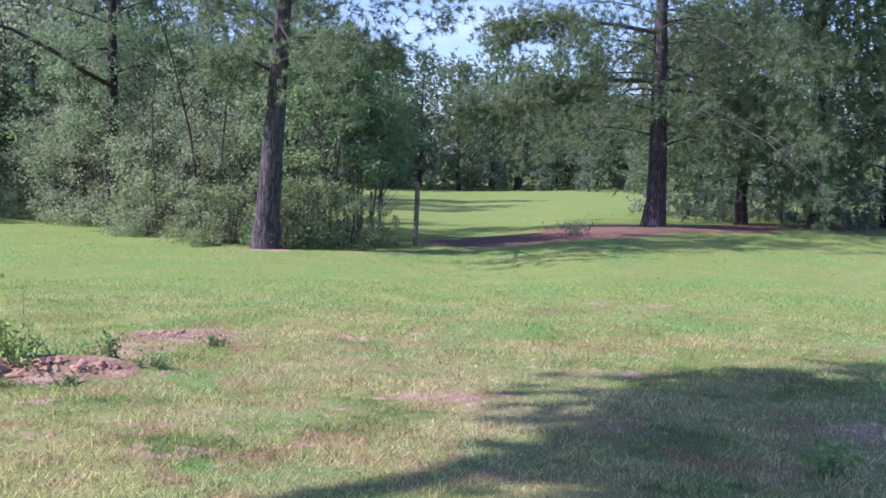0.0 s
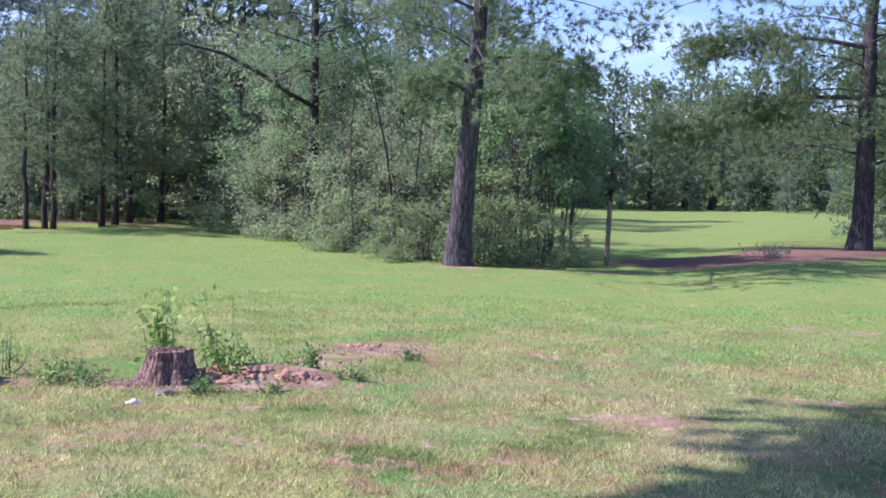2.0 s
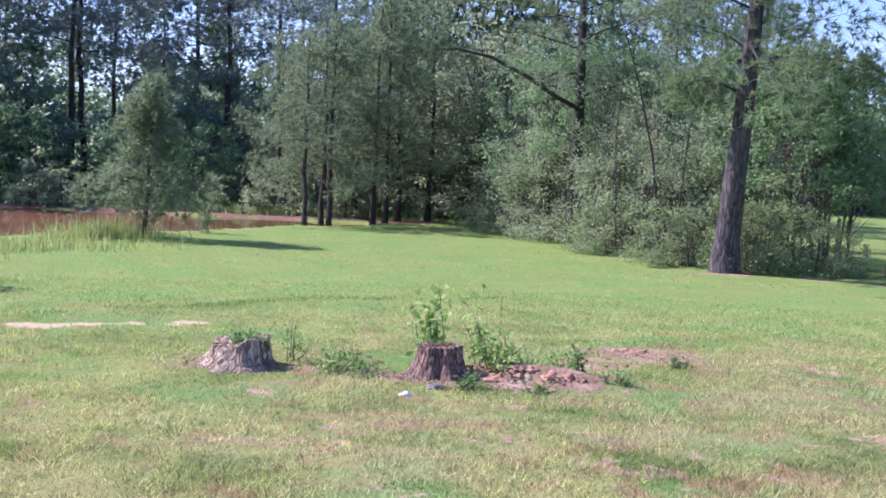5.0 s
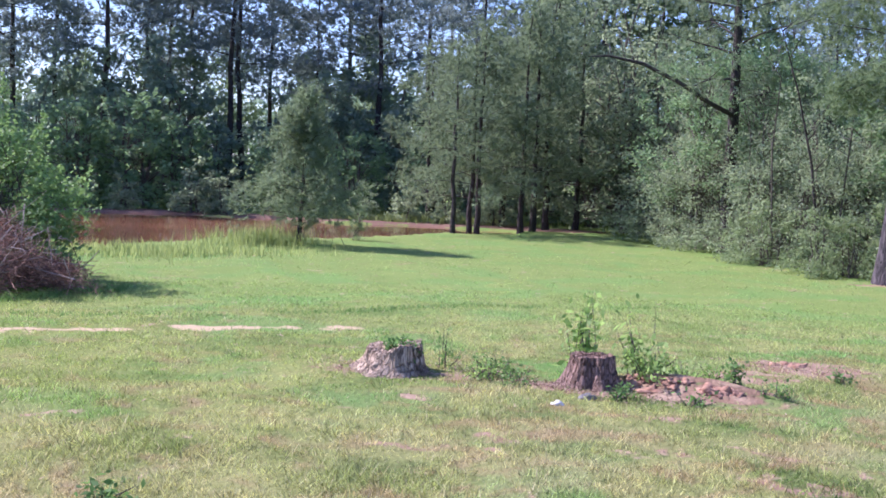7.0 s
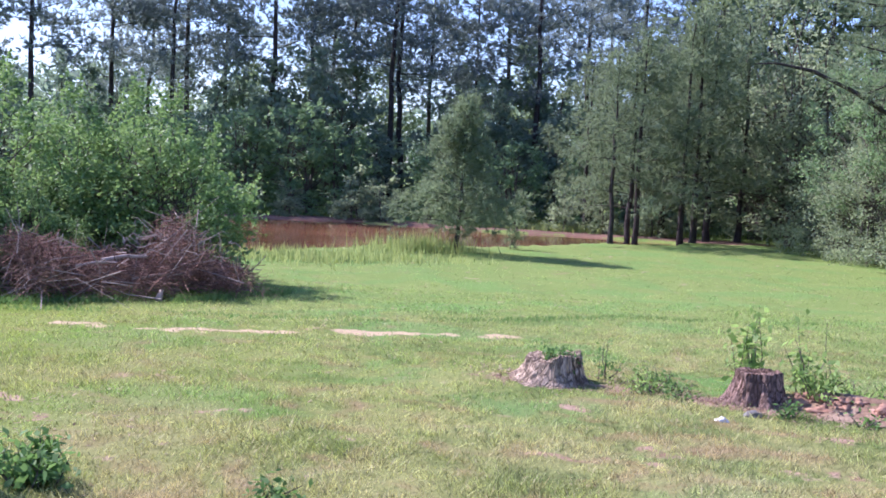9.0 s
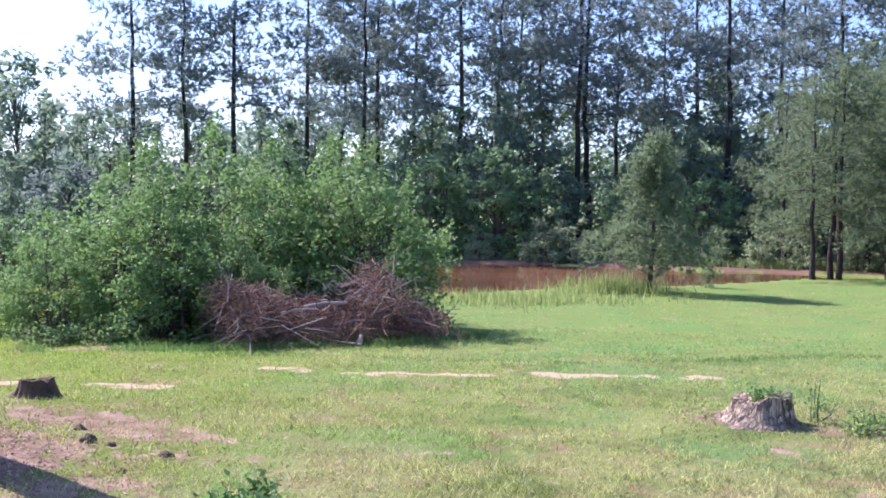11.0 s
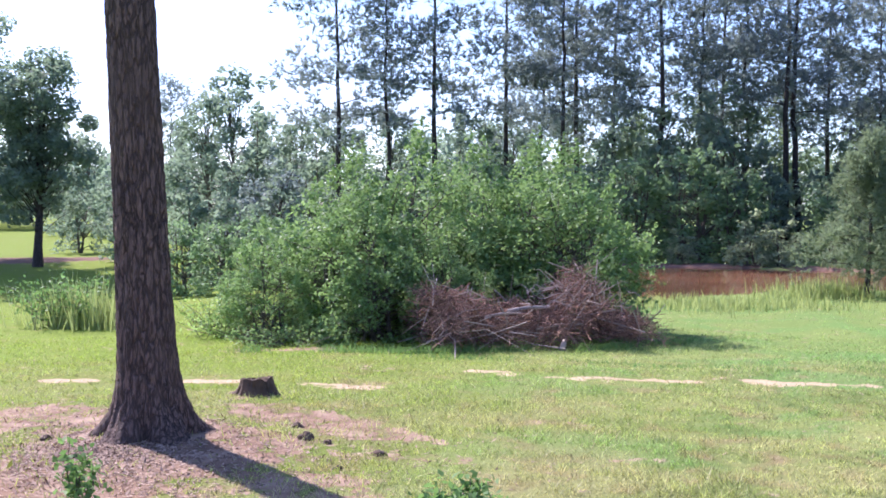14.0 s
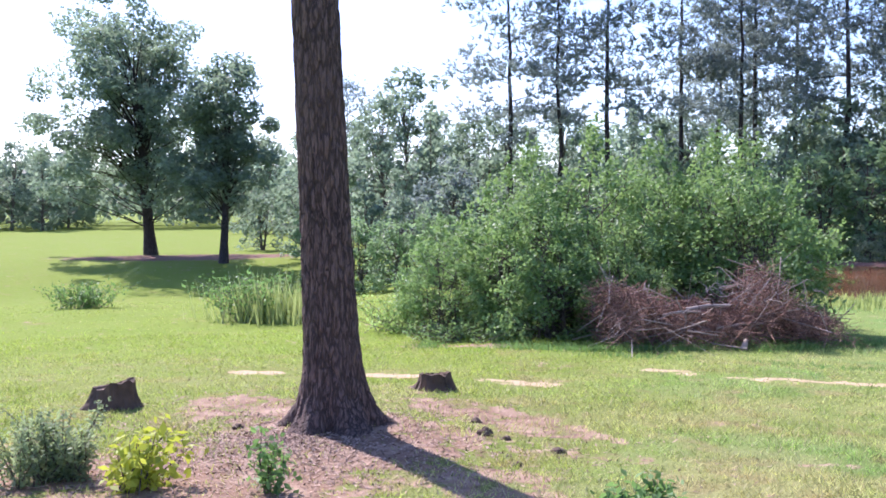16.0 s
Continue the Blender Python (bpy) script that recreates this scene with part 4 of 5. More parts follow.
# ---- the leafy mound with the brush pile ----
MOUND = "leafy mound beside the brush pile"
bush = broadleaf("mound_bush", "dense bright green bush with reddish shoot tips", 113, 3.1, 0.045, (1.75, 1.65), 0.0, 130, 9500, 0.088, M_LEAF_BUSH, stems=7, group=MOUND, category="bush", dome=True, shoots=95)
spread_copies(bush, [(az, d, s, 77 * i) for i, (az, d, s) in enumerate([
    (54.6, 20.4, 1.04), (56.9, 20.8, 1.02), (52.6, 19.8, 0.98), (61.2, 20.0, 1.06), (65.2, 19.2, 0.88), (68.4, 18.8, 0.58), (62.9, 18.2, 0.78), (63.6, 20.2, 0.98), (55.7, 22.4, 1.0), (59.3, 18.4, 0.6)])])


# ---- the big near pine ----
def big_pine(x, y):
    rng = np.random.default_rng(127)
    top = base("pine_tree", "big near pine with thick plated bark and bare trunk", "tree", x, y, gz(x, y) - 0.05)
    nz, na, hgt = 250, 96, 5.2
    z = np.linspace(0, 1, nz) ** 1.15 * hgt
    a = np.linspace(0, 2 * math.pi, na, endpoint=False)
    V = np.zeros((nz, na, 3))
    for i, zz in enumerate(z):
        r0 = 0.205 - 0.006 * zz + 0.19 * math.exp(-zz / 0.20) + 0.05 * math.exp(-zz / 0.9)
        for j, aa in enumerate(a):
            root = 1 + math.exp(-zz / 0.25) * (0.28 * math.sin(5 * aa + 0.6) + 0.14 * math.sin(9 * aa + 2))
            c, s = math.cos(aa), math.sin(aa)
            plate = min(1.0, abs(noise.noise((c * 4.6, s * 4.6, zz * 2.6))) / 0.16) * min(1.0, abs(noise.noise((c * 3.2 + 9, s * 3.2, zz * 6.5))) / 0.10 + 0.35)
            rr = r0 * root + 0.020 * plate + 0.010 * noise.noise((c * 9, s * 9, zz * 9))
            V[i, j] = (rr * c - 0.03 * zz, rr * s - 0.03 * zz, zz)
    i, j = np.meshgrid(np.arange(nz - 1), np.arange(na), indexing="ij")
    p, q = i * na + j, i * na + (j + 1) % na
    F = np.stack([p, q, q + na, p + na], -1).reshape(-1, 4)
    part("trunk", mesh_from("trunk", V.reshape(-1, 3), F, M_BARK, True), top)
    # upper trunk, limbs and crown: out of view, shaped to cast the shade on the lawn
    s = np.linspace(0, 1, 10)
    tip = V[-1].mean(0)
    up = np.stack([tip[0] - 0.3 * s, tip[1] + 0.4 * s, tip[2] - 0.1 + 18.5 * s], 1)
    V2, F2 = tubes([(up, 0.175 * (1 - 0.85 * s))], 12)
    part("upper_trunk", mesh_from("upper_trunk", V2, F2, M_BARK, True), top)
    C, A = [], []
    side = np.array([-0.225, 0.974])
    bough = np.array([(0, 6.4), (0.9, 7.2), (2.1, 8.4), (3.1, 9.8), (4.4, 11.3), (6.6, 13.2)])
    path = np.stack([up[0][0] + bough[:, 0] * side[0], up[0][1] + bough[:, 0] * side[1], bough[:, 1]], 1)
    V2, F2 = tubes([(path, np.array([0.11, 0.1, 0.085, 0.07, 0.05, 0.02]))], 7)
    part("limb", mesh_from("limb", V2, F2, M_BARK, True), top, "long rising bough out of view, shaped to shade the lawn")
    w = rng.uniform(0.25, 1, 1100)
    q = np.stack([np.interp(w * 5, np.arange(6), path[:, c]) for c in range(3)], 1)
    Vn, Fn = needle_tris(rng, q + rng.normal(size=(1100, 3)) * 0.06, unit(rng.normal(size=(1100, 3))), 7, 0.13, 0.07)
    tagged(part("needle_spray", mesh_from("needle_spray", Vn, Fn, M_PINE_DENSE), top), kind="stuff")
    bough = np.array([(0, 9.0), (1.2, 10.2), (2.4, 11.2), (3.7, 12.2), (5.4, 13.0)])
    path = np.stack([up[0][0] + bough[:, 0] * side[0], up[0][1] + bough[:, 0] * side[1], bough[:, 1]], 1)
    V2, F2 = tubes([(path, np.array([0.09, 0.08, 0.065, 0.05, 0.02]))], 7)
    part("limb", mesh_from("limb", V2, F2, M_BARK, True), top, "long rising bough out of view, shaped to shade the lawn")
    w = rng.uniform(0.5, 1, 2000)
    q = np.stack([np.interp(w * 4, np.arange(5), path[:, c]) for c in range(3)], 1)
    C.append(q + rng.normal(size=(2000, 3)) * np.array([0.7, 0.8, 0.4]))
    A.append(unit(rng.normal(size=(2000, 3))))
    for k in range(86):
        u = 0.31 + 0.68 * ((k + rng.uniform()) / 86) ** 0.85
        p0, ang = along(up, u), k * 2.4 + rng.uniform(-0.5, 0.5)
        reach = float(np.interp(p0[2], (10.5, 11.2, 12, 13, 15, 18, 21, 24), (0.9, 1.8, 2.9, 4.4, 6.0, 6.6, 5.0, 1.8))) * rng.uniform(0.75, 1.12)
        reach *= 1 + 0.6 * (side[0] * math.cos(ang) + side[1] * math.sin(ang))
        reach *= 1 - 0.88 * max(0.0, -0.974 * math.cos(ang) - 0.225 * math.sin(ang))
        t = np.linspace(0, 1, 6)
        path = np.stack([p0[0] + reach * t * math.cos(ang), p0[1] + reach * t * math.sin(ang), p0[2] + reach * (0.4 * t - 0.1 * t * t)], 1)
        V2, F2 = tubes([(path, 0.05 * (1 - 0.85 * t))], 6)
        part("limb", mesh_from("limb", V2, F2, M_BARK, True), top)
        m = 240
        w = rng.uniform(0.25, 1, m)
        C.append(np.stack([np.interp(w, t, path[:, c]) for c in range(3)], 1) + rng.normal(size=(m, 3)) * np.array([0.55, 0.55, 0.25]))
        A.append(unit(rng.normal(size=(m, 3)) + np.array([math.cos(ang), math.sin(ang), 0.4])))
    Vn, Fn = needle_tris(rng, np.concatenate(C), np.concatenate(A), 6, 0.42, 0.16)
    part("crown", mesh_from("crown", Vn, Fn, M_PINE_DENSE), top)
    return top


big_pine(-9.465, 2.75)


# ---- brush pile ----
def brush_pile():
    rng = np.random.default_rng(131)
    ax, ay, bx, by = -14.6, 7.9, -13.7, 12.2
    top = base("brush_pile", "heap of dead red-brown branches beside the bushes", "brush pile", (ax + bx) / 2, (ay + by) / 2, gz(-14, 10))

    def spot(n, up=0.7):
        k = rng.uniform(0.08, 0.9, n)
        hump = 0.28 + 0.78 * np.exp(-((k - 0.65) / 0.11) ** 2) + 0.68 * np.exp(-((k - 0.13) / 0.15) ** 2) + 0.34 * np.exp(-((k - 0.38) / 0.07) ** 2) + 0.12 * np.sin(k * 31)
        w = rng.normal(size=n) * 0.5
        z = hump * rng.uniform(0, 1, n) ** up * np.clip(1.15 - 0.5 * np.abs(w), 0.15, 1)
        x = ax + (bx - ax) * k + w * 0.9
        y = ay + (by - ay) * k - w * 0.2
        return np.stack([x - (ax + bx) / 2, y - (ay + by) / 2, z + 0.03], 1)

    def sticks(n, length, r, sides=4):
        c = spot(n)
        out = []
        for p in c:
            d = rng.normal(size=3) * np.array([1, 1, 0.7])
            d /= np.linalg.norm(d)
            L = length * rng.uniform(0.4, 1.3)
            k = rng.normal(size=3) * 0.10 * L
            pts = np.array([p - d * L / 2, p + k, p + d * L / 2])
            pts[:, 2] = np.maximum(pts[:, 2], 0.02)
            out.append((pts, r * rng.uniform(0.5, 1.3) * np.array([1, 0.8, 0.3])))
        return tubes(out, sides)

    V, F = sticks(3900, 0.5, 0.005, 3)
    tagged(part("twig_tangle", mesh_from("twig_tangle", V, F, M_TWIG_RED), top), kind="stuff")
    for k in range(140):
        V, F = sticks(1, 1.15, 0.009)
        part("branch", mesh_from("branch", V, F, M_TWIG_GREY, True), top, "bare grey branch")
    for k in range(90):
        q = np.array([0.1 + rng.normal() * 0.35, 0.62 + rng.normal() * 0.42, 0.62 + rng.uniform(-0.1, 0.2)])
        d = unit(rng.normal(size=3) * np.array([0.7, 0.9, 0.3]) + np.array([0.1, 0.1, 0.45])) * rng.uniform(0.25, 0.65)
        V, F = tubes([([q, q + d * 0.35 + rng.normal(size=3) * 0.03, q + d * 0.7 + rng.normal(size=3) * 0.05, q + d - np.array([0, 0, 0.07])], [0.008, 0.0065, 0.005, 0.002])], 4)
        part("branch", mesh_from("branch", V, F, M_TWIG_GREY, True), top, "bare grey branch")
    for c, half, r in (((0.3, -0.35, 0.56), 0.36, 0.035), ((0.36, -0.85, 0.5), 0.3, 0.025), ((0.55, 0.05, 0.3), 0.4, 0.022)):
        c, d = np.array(c), np.array([0.16, 0.98, 0.06]) * half
        V, F = tubes([([c - d, c + [0, 0, 0.03], c + d], [r, r * 0.9, r * 0.6])], 7)
        part("log", mesh_from("log", V, F, M_TWIG_GREY, True), top, "bleached log")
    V, F = tubes([([(0.93, -0.22, 0.0), (0.94, -0.2, 0.01), (0.9, -0.12, 0.15), (0.9, -0.12, 0.16)], [0.02, 0.06, 0.03, 0.005])], 7)
    part("cut_wood", mesh_from("cut_wood", V, F, M_CUT, True), top, "pale freshly cut piece of wood")
    C = spot(5500, 0.6)
    V, F = leaf_quads(rng, C, 0.07, 0.2, 0.18)
    tagged(part("dead_needle_mass", mesh_from("dead_needle_mass", V, F, M_TWIG_RED), top), kind="stuff")


brush_pile()


# ---- stumps ----
def stump(name, label, x, y, r, h, mat, seed, jag, flare=0.5, slope=0.0, flute=0.42, turn=0):
    rng = np.random.default_rng(seed)
    top = base(name, label, "tree stump", x, y, gz(x, y) - 0.04, turn)
    na, nz = 110, 30
    a = np.linspace(0, 2 * math.pi, na, endpoint=False)
    V = np.zeros((nz, na, 3))
    off = rng.uniform(0, 50)
    for i in range(nz):
        k = i / (nz - 1)
        for j, aa in enumerate(a):
            c, s = math.cos(aa), math.sin(aa)
            hh = h * (1 + jag * noise.noise((c * 1.7 + off, s * 1.7, 0)) + slope * c)
            zz = hh * k
            groove = -0.7 * flute * r * max(0.0, 0.14 - abs(noise.noise((c * 6.5 + off, s * 6.5, zz * 3.5)))) / 0.14 * 0.55 + flute * r * noise.noise((c * 2.0 + off, s * 2.0, zz * 1.2))
            root = flare * r * math.exp(-k * 2.4) * (0.8 + 1.1 * noise.noise((c * 1.6, s * 1.6, off)) + 0.9 * max(0, -c * 0.9 - s * 0.4))
            rr = r + root + groove + 0.04 * r * noise.noise((c * 8, s * 8, zz * 10))
            V[i, j] = (rr * c, rr * s, zz)
    i, j = np.meshgrid(np.arange(nz - 1), np.arange(na), indexing="ij")
    p, q = i * na + j, i * na + (j + 1) % na
    F = np.stack([p, q, q + na, p + na], -1).reshape(-1, 4)
    part("stump_side", mesh_from("stump_side", V.reshape(-1, 3), F, mat, True), top)
    rings = [V[-1]]
    cen = V[-1].mean(0)
    for k in (0.8, 0.55, 0.3, 0.05):
        ring = cen + (V[-1] - cen) * k
        ring[:, 2] += rng.normal(size=na) * 0.008 - jag * 0.12 * h * (1 - k)
        rings.append(ring)
    W = np.stack(rings)
    i, j = np.meshgrid(np.arange(4), np.arange(na), indexing="ij")
    p, q = i * na + j, i * na + (j + 1) % na
    part("cut_face", mesh_from("cut_face", W.reshape(-1, 3), np.stack([p, q, q + na, p + na], -1).reshape(-1, 4), mat, True), top)
    return top


stump("tree_stump", "sawn brown stump with shaggy bark beside red soil", -4.2, 9.8, 0.17, 0.33, M_STUMP, 3, 0.05, 1.0)
stump("tree_stump", "low weathered pale stump with mossy top", -5.94, 9.1, 0.235, 0.27, M_STUMP_PALE, 8, 0.3, 0.85, 0.06, 0.36)
stump("tree_stump", "small dark rotten stump in the grass", -11.2, 4.35, 0.15, 0.2, M_STUMP_DARK, 14, 0.25, 0.9, 0.05, 0.3)
stump("tree_stump", "dark jagged broken stump by the dirt", -11.55, 1.1, 0.19, 0.27, M_STUMP_DARK, 21, 0.3, 0.55, 0.14, 0.2, 70)


# ---- dead wood at the thicket ----
def dead_branch(name, label, points, r, seed, side=5, mat=None):
    rng = np.random.default_rng(seed)
    pts = np.array(points, float)
    s = np.linspace(0, 1, len(pts))
    out = [(pts, r * (1 - 0.8 * s))]
    for _ in range(side):
        k = rng.uniform(0.3, 0.95)
        p = along(pts, k)
        d = unit(rng.normal(size=3)) * rng.uniform(0.3, 0.9)
        out.append(([p, p + d * 0.5 + rng.normal(size=3) * 0.05, p + d + np.array([0, 0, 0.1])], np.array([0.4, 0.3, 0.1]) * r))
    V, F = tubes(out, 6)
    ob = new(name, mesh_from(name, V, F, mat or M_TWIG_GREY, True))
    return tagged(ob, label, "branch")


FALLEN = (-11.6, 35.0)
for i in range(7):
    rng = np.random.default_rng(200 + i)
    x, y = FALLEN[0] + rng.normal() * 0.8, FALLEN[1] + rng.normal() * 0.4
    a = rng.uniform(0, 3.1)
    z = gz(x, y) + 0.05
    dead_branch("fallen_branch", "pale fallen branch at the thicket's foot", [(x, y, z), (x + 0.6 * math.cos(a), y + 0.3 * math.sin(a), z + 0.12), (x + 1.3 * math.cos(a), y + 0.6 * math.sin(a), z + 0.05)], 0.03, i, 3)
dead_branch("leaning_sapling", "bare dark sapling leaning out of the thicket", [(-6.3, 29.3, gz(-6.3, 29.3)), (-6.6, 29.0, 2.4), (-7.0, 28.8, 4.2), (-7.6, 28.6, 6.2)], 0.045, 21, 7, M_BARK_FAR)
dead_branch("leaning_sapling", "bare grey sapling in the thicket", [(-7.6, 29.6, gz(-7.6, 29.6)), (-7.7, 29.3, 2.8), (-7.5, 29.0, 4.6), (-8.3, 28.9, 5.6)], 0.03, 22, 6, M_BARK_GREY)
dead_branch("dead_bough", "bleached dead bough behind the big pine", [(-6.0, 29.4, gz(-6.0, 29.4)), (-5.7, 29.0, 3.0), (-5.5, 28.6, 4.6), (-5.2, 28.4, 5.6)], 0.03, 23, 12, M_BARK_GREY)

# ---- weeds, reeds and saplings ----
def weed(name, label, x, y, h, spread, stems, leaf, mat, seed, z=0.0, per=16, category="plant", group=""):
    """Upright stems with leaves along them."""
    rng = np.random.default_rng(seed)
    top = base(name, label, category, x, y, gz(x, y) + z, 0, group)
    paths, L = [], []
    for _ in range(stems):
        f = np.array([rng.normal() * spread * 0.3, rng.normal() * spread * 0.3, -0.02])
        e = f + np.array([rng.normal() * spread * 0.45, rng.normal() * spread * 0.45, h * rng.uniform(0.55, 1.05)])
        m = (f + e) / 2 + rng.normal(size=3) * 0.05 * h
        paths.append(([f, m, e], [0.006, 0.005, 0.002]))
        t = rng.uniform(0.15, 1, (per, 1))
        L.append((1 - t) ** 2 * f + 2 * t * (1 - t) * m + t * t * e + rng.normal(size=(per, 3)) * leaf * 0.7)
    if stems <= 20:
        for p in paths:
            V, F = tubes([p], 4)
            part("stem", mesh_from("stem", V, F, M_BARK_GREY), top)
    else:
        V, F = tubes(paths, 4)
        tagged(part("stem_mass", mesh_from("stem_mass", V, F, M_BARK_GREY), top), kind="stuff")
    V, F = leaf_quads(rng, np.concatenate(L), leaf, 0.5, 0.5, 0.35)
    tagged(part("leafage", mesh_from("leafage", V, F, mat), top), kind="stuff")
    return top


weed("stump_shoots", "leafy green shoots sprouting behind the sawn stump", -4.46, 10.15, 0.78, 0.2, 11, 0.095, M_SHOOT, 1, per=24)
weed("stump_shoots", "thin green shoots behind the sawn stump", -3.95, 10.3, 0.68, 0.22, 7, 0.09, M_SHOOT, 2, per=16)
weed("stump_shoots", "low leafy shoots between stump and red soil", -3.75, 10.1, 0.26, 0.26, 11, 0.065, M_SHOOT, 3, per=22)
weed("creeper", "dark green creeper leaves on the pale stump", -5.9, 9.08, 0.1, 0.2, 22, 0.05, M_WEED, 4, 0.2, 16)
weed("weed", "tall thin weed beside the pale stump", -5.62, 9.55, 0.42, 0.2, 5, 0.05, M_WEED, 5)
weed("weed", "small weed on the red soil bank", -3.0, 10.35, 0.28, 0.1, 6, 0.06, M_WEED, 6)
weed("weed", "weed at the foot of the sawn stump", -3.72, 9.35, 0.16, 0.2, 9, 0.05, M_WEED, 7)
for i, (x, y, h) in enumerate([(-5.2, 9.5, 0.16), (-4.95, 9.7, 0.13), (-4.75, 9.35, 0.1), (-5.05, 9.25, 0.12), (-3.15, 9.55, 0.12), (-2.65, 10.2, 0.16), (-3.35, 10.75, 0.2), (-2.3, 11.6, 0.14), (-5.35, 9.95, 0.14), (-3.6, 10.7, 0.22)]):
    weed("weed", "small weed tuft between the stumps and the red soil", x, y, h, 0.2, 9, 0.05, M_WEED if i % 3 else M_SHOOT, 60 + i, per=10, group="weed tufts by the stumps")
weed("wild_plant", "grey-green bushy wild plant on bare soil", -8.65, 0.42, 0.5, 0.42, 60, 0.042, M_LEAF_UNDER, 9, per=80)
weed("wild_plant", "yellow-green leafy plant on bare soil", -7.95, 0.93, 0.4, 0.3, 18, 0.09, M_LEAF_YELLOW, 10, per=26)
weed("wild_plant", "single upright green plant near the pine's roots", -7.42, 1.7, 0.45, 0.07, 5, 0.075, M_WEED, 12, per=44)
weed("wild_plant", "low dark green plant in the lawn", -4.62, 4.3, 0.13, 0.12, 12, 0.06, M_WEED, 13, per=12)
weed("wild_plant", "low broad-leaved plant in the lawn", -5.88, 3.62, 0.25, 0.25, 26, 0.075, M_WEED, 15, per=20)
weed("wild_plant", "small broad-leaved plant in the shade", 2.5, 7.2, 0.2, 0.14, 6, 0.09, M_WEED, 16, per=8)
weed("weed_clump", "clump of tall weeds on the field", -22.3, 4.75, 1.0, 1.3, 90, 0.09, M_WEED, 17, per=26)
weed("weed_clump", "low leafy weed clump on the field", -28.0, 1.85, 0.65, 0.9, 60, 0.09, M_WEED, 18, per=24)
weed("weed_clump", "leafy weeds beside the red mud", 3.6, 30.2, 0.45, 0.6, 30, 0.06, M_LEAF_DARK, 19, per=14)

weed("weed_clump", "tall yellow-green weeds beside the leafy mound", *polar(70.2, 19.4), 0.75, 1.1, 60, 0.07, M_SHOOT, 22, per=26)
weed("weed_clump", "low reddish-tipped weeds at the mound's foot", *polar(67.6, 17.6), 0.4, 0.9, 40, 0.06, M_LEAF_BUSH, 23, per=22)


def reeds(name, label, x, y, a, b, turn, n, h, seed):
    rng = np.random.default_rng(seed)
    u, v = rng.normal(size=n) * a * 0.5, rng.normal(size=n) * b * 0.5
    c, s = math.cos(radians(turn)), math.sin(radians(turn))
    X, Y = x + u * c - v * s, y + u * s + v * c
    P = np.stack([X, Y, height(X, Y)], 1)
    d = rng.normal(size=(n, 3)) * 0.22 + np.array([0, 0, 1])
    side = unit(np.cross(d, rng.normal(size=(n, 3)))) * 0.016
    T = P + d * h * rng.uniform(0.5, 1.1, (n, 1))
    V = np.stack([P - side, P + side, T], 1).reshape(-1, 3)
    return tagged(new(name, mesh_from(name, V, np.arange(3 * n).reshape(-1, 3), M_REED)), label, "reeds", kind="stuff")


reeds("reed_bed", "bright green reeds at the pond's edge", -19.3, 22.6, 1.3, 0.7, 55, 900, 0.5, 31)
reeds("reed_bed", "tall grass along the pond's near bank", -18.8, 18.6, 3.2, 1.6, 60, 1700, 0.26, 32)
reeds("tall_grass", "clump of tall spiky grass on the field", *polar(77.0, 22.4), 1.3, 0.8, 20, 900, 0.75, 34)
reeds("reed_bed", "reedy grass at the pond's far bank", -24.0, 38.8, 5.0, 1.0, 35, 1800, 0.35, 33)


# ---- fence ----
def fence_post(x, y, h, r, tilt, seed):
    rng = np.random.default_rng(seed)
    z = np.array([0, 0.3, 0.7, 0.97, 1.0, 1.0]) * h
    pts = np.stack([tilt * z + rng.normal(size=6) * 0.006, rng.normal(size=6) * 0.006, z - 0.05], 1)
    V, F = tubes([(pts, np.array([1.08, 1.0, 1.0, 0.97, 0.8, 0.02]) * r)], 12)
    ob = new("fence_post", mesh_from("fence_post", V, F, M_POST, True))
    ob.matrix_basis = pose(x, y, gz(x, y))
    return tagged(ob, "weathered round wooden fence post", "fence post", "fence posts")


for i, (x, y, h, r, tilt) in enumerate([(-0.68, 29.2, 1.72, 0.065, 0.01), (-2.2, 34.0, 1.3, 0.05, 0.02), (11.7, 38.0, 1.3, 0.05, -0.02), (14.4, 39.6, 1.6, 0.07, 0.0), (17.2, 41.0, 1.3, 0.05, 0.03)]):
    fence_post(x, y, h, r, tilt, i)
wires = []
for z in (0.45, 0.8, 1.15):
    wires.append(([(8.0, 36.0, gz(8, 36) + z), (11.7, 38.0, gz(11.7, 38) + z - 0.03), (14.4, 39.6, gz(14.4, 39.6) + z), (17.2, 41, gz(17.2, 41) + z), (22, 43.5, gz(22, 43.5) + z)], [0.006] * 5))
tagged(new("fence_wire", mesh_from("fence_wire", *tubes(wires, 4), M_WIRE)), "thin rusty wire strands along the fence", "fence wire")


# ---- stones, clods, litter ----
def lump(name, label, x, y, size, mat, seed, category, squash=0.6, group="", rough=1.0):
    bm = bmesh.new()
    bmesh.ops.create_icosphere(bm, subdivisions=3, radius=size)
    for v in bm.verts:
        v.co *= 1 + rough * 0.55 * noise.noise(v.co / size * 1.3 + Vector((seed * 7.3, 0, 0))) + rough * 0.25 * noise.noise(v.co / size * 4 + Vector((seed, 3, 0)))
        v.co.z *= squash
    me = bpy.data.meshes.new(name)
    bm.to_mesh(me)
    bm.free()
    me.polygons.foreach_set("use_smooth", np.ones(len(me.polygons), bool))
    me.materials.append(mat)
    ob = new(name, me)
    ob.matrix_basis = pose(x, y, gz(x, y) + size * squash * (-0.5 if category == "clod" else 0.1), 0, 0, seed * 40)
    return tagged(ob, label, category, group)


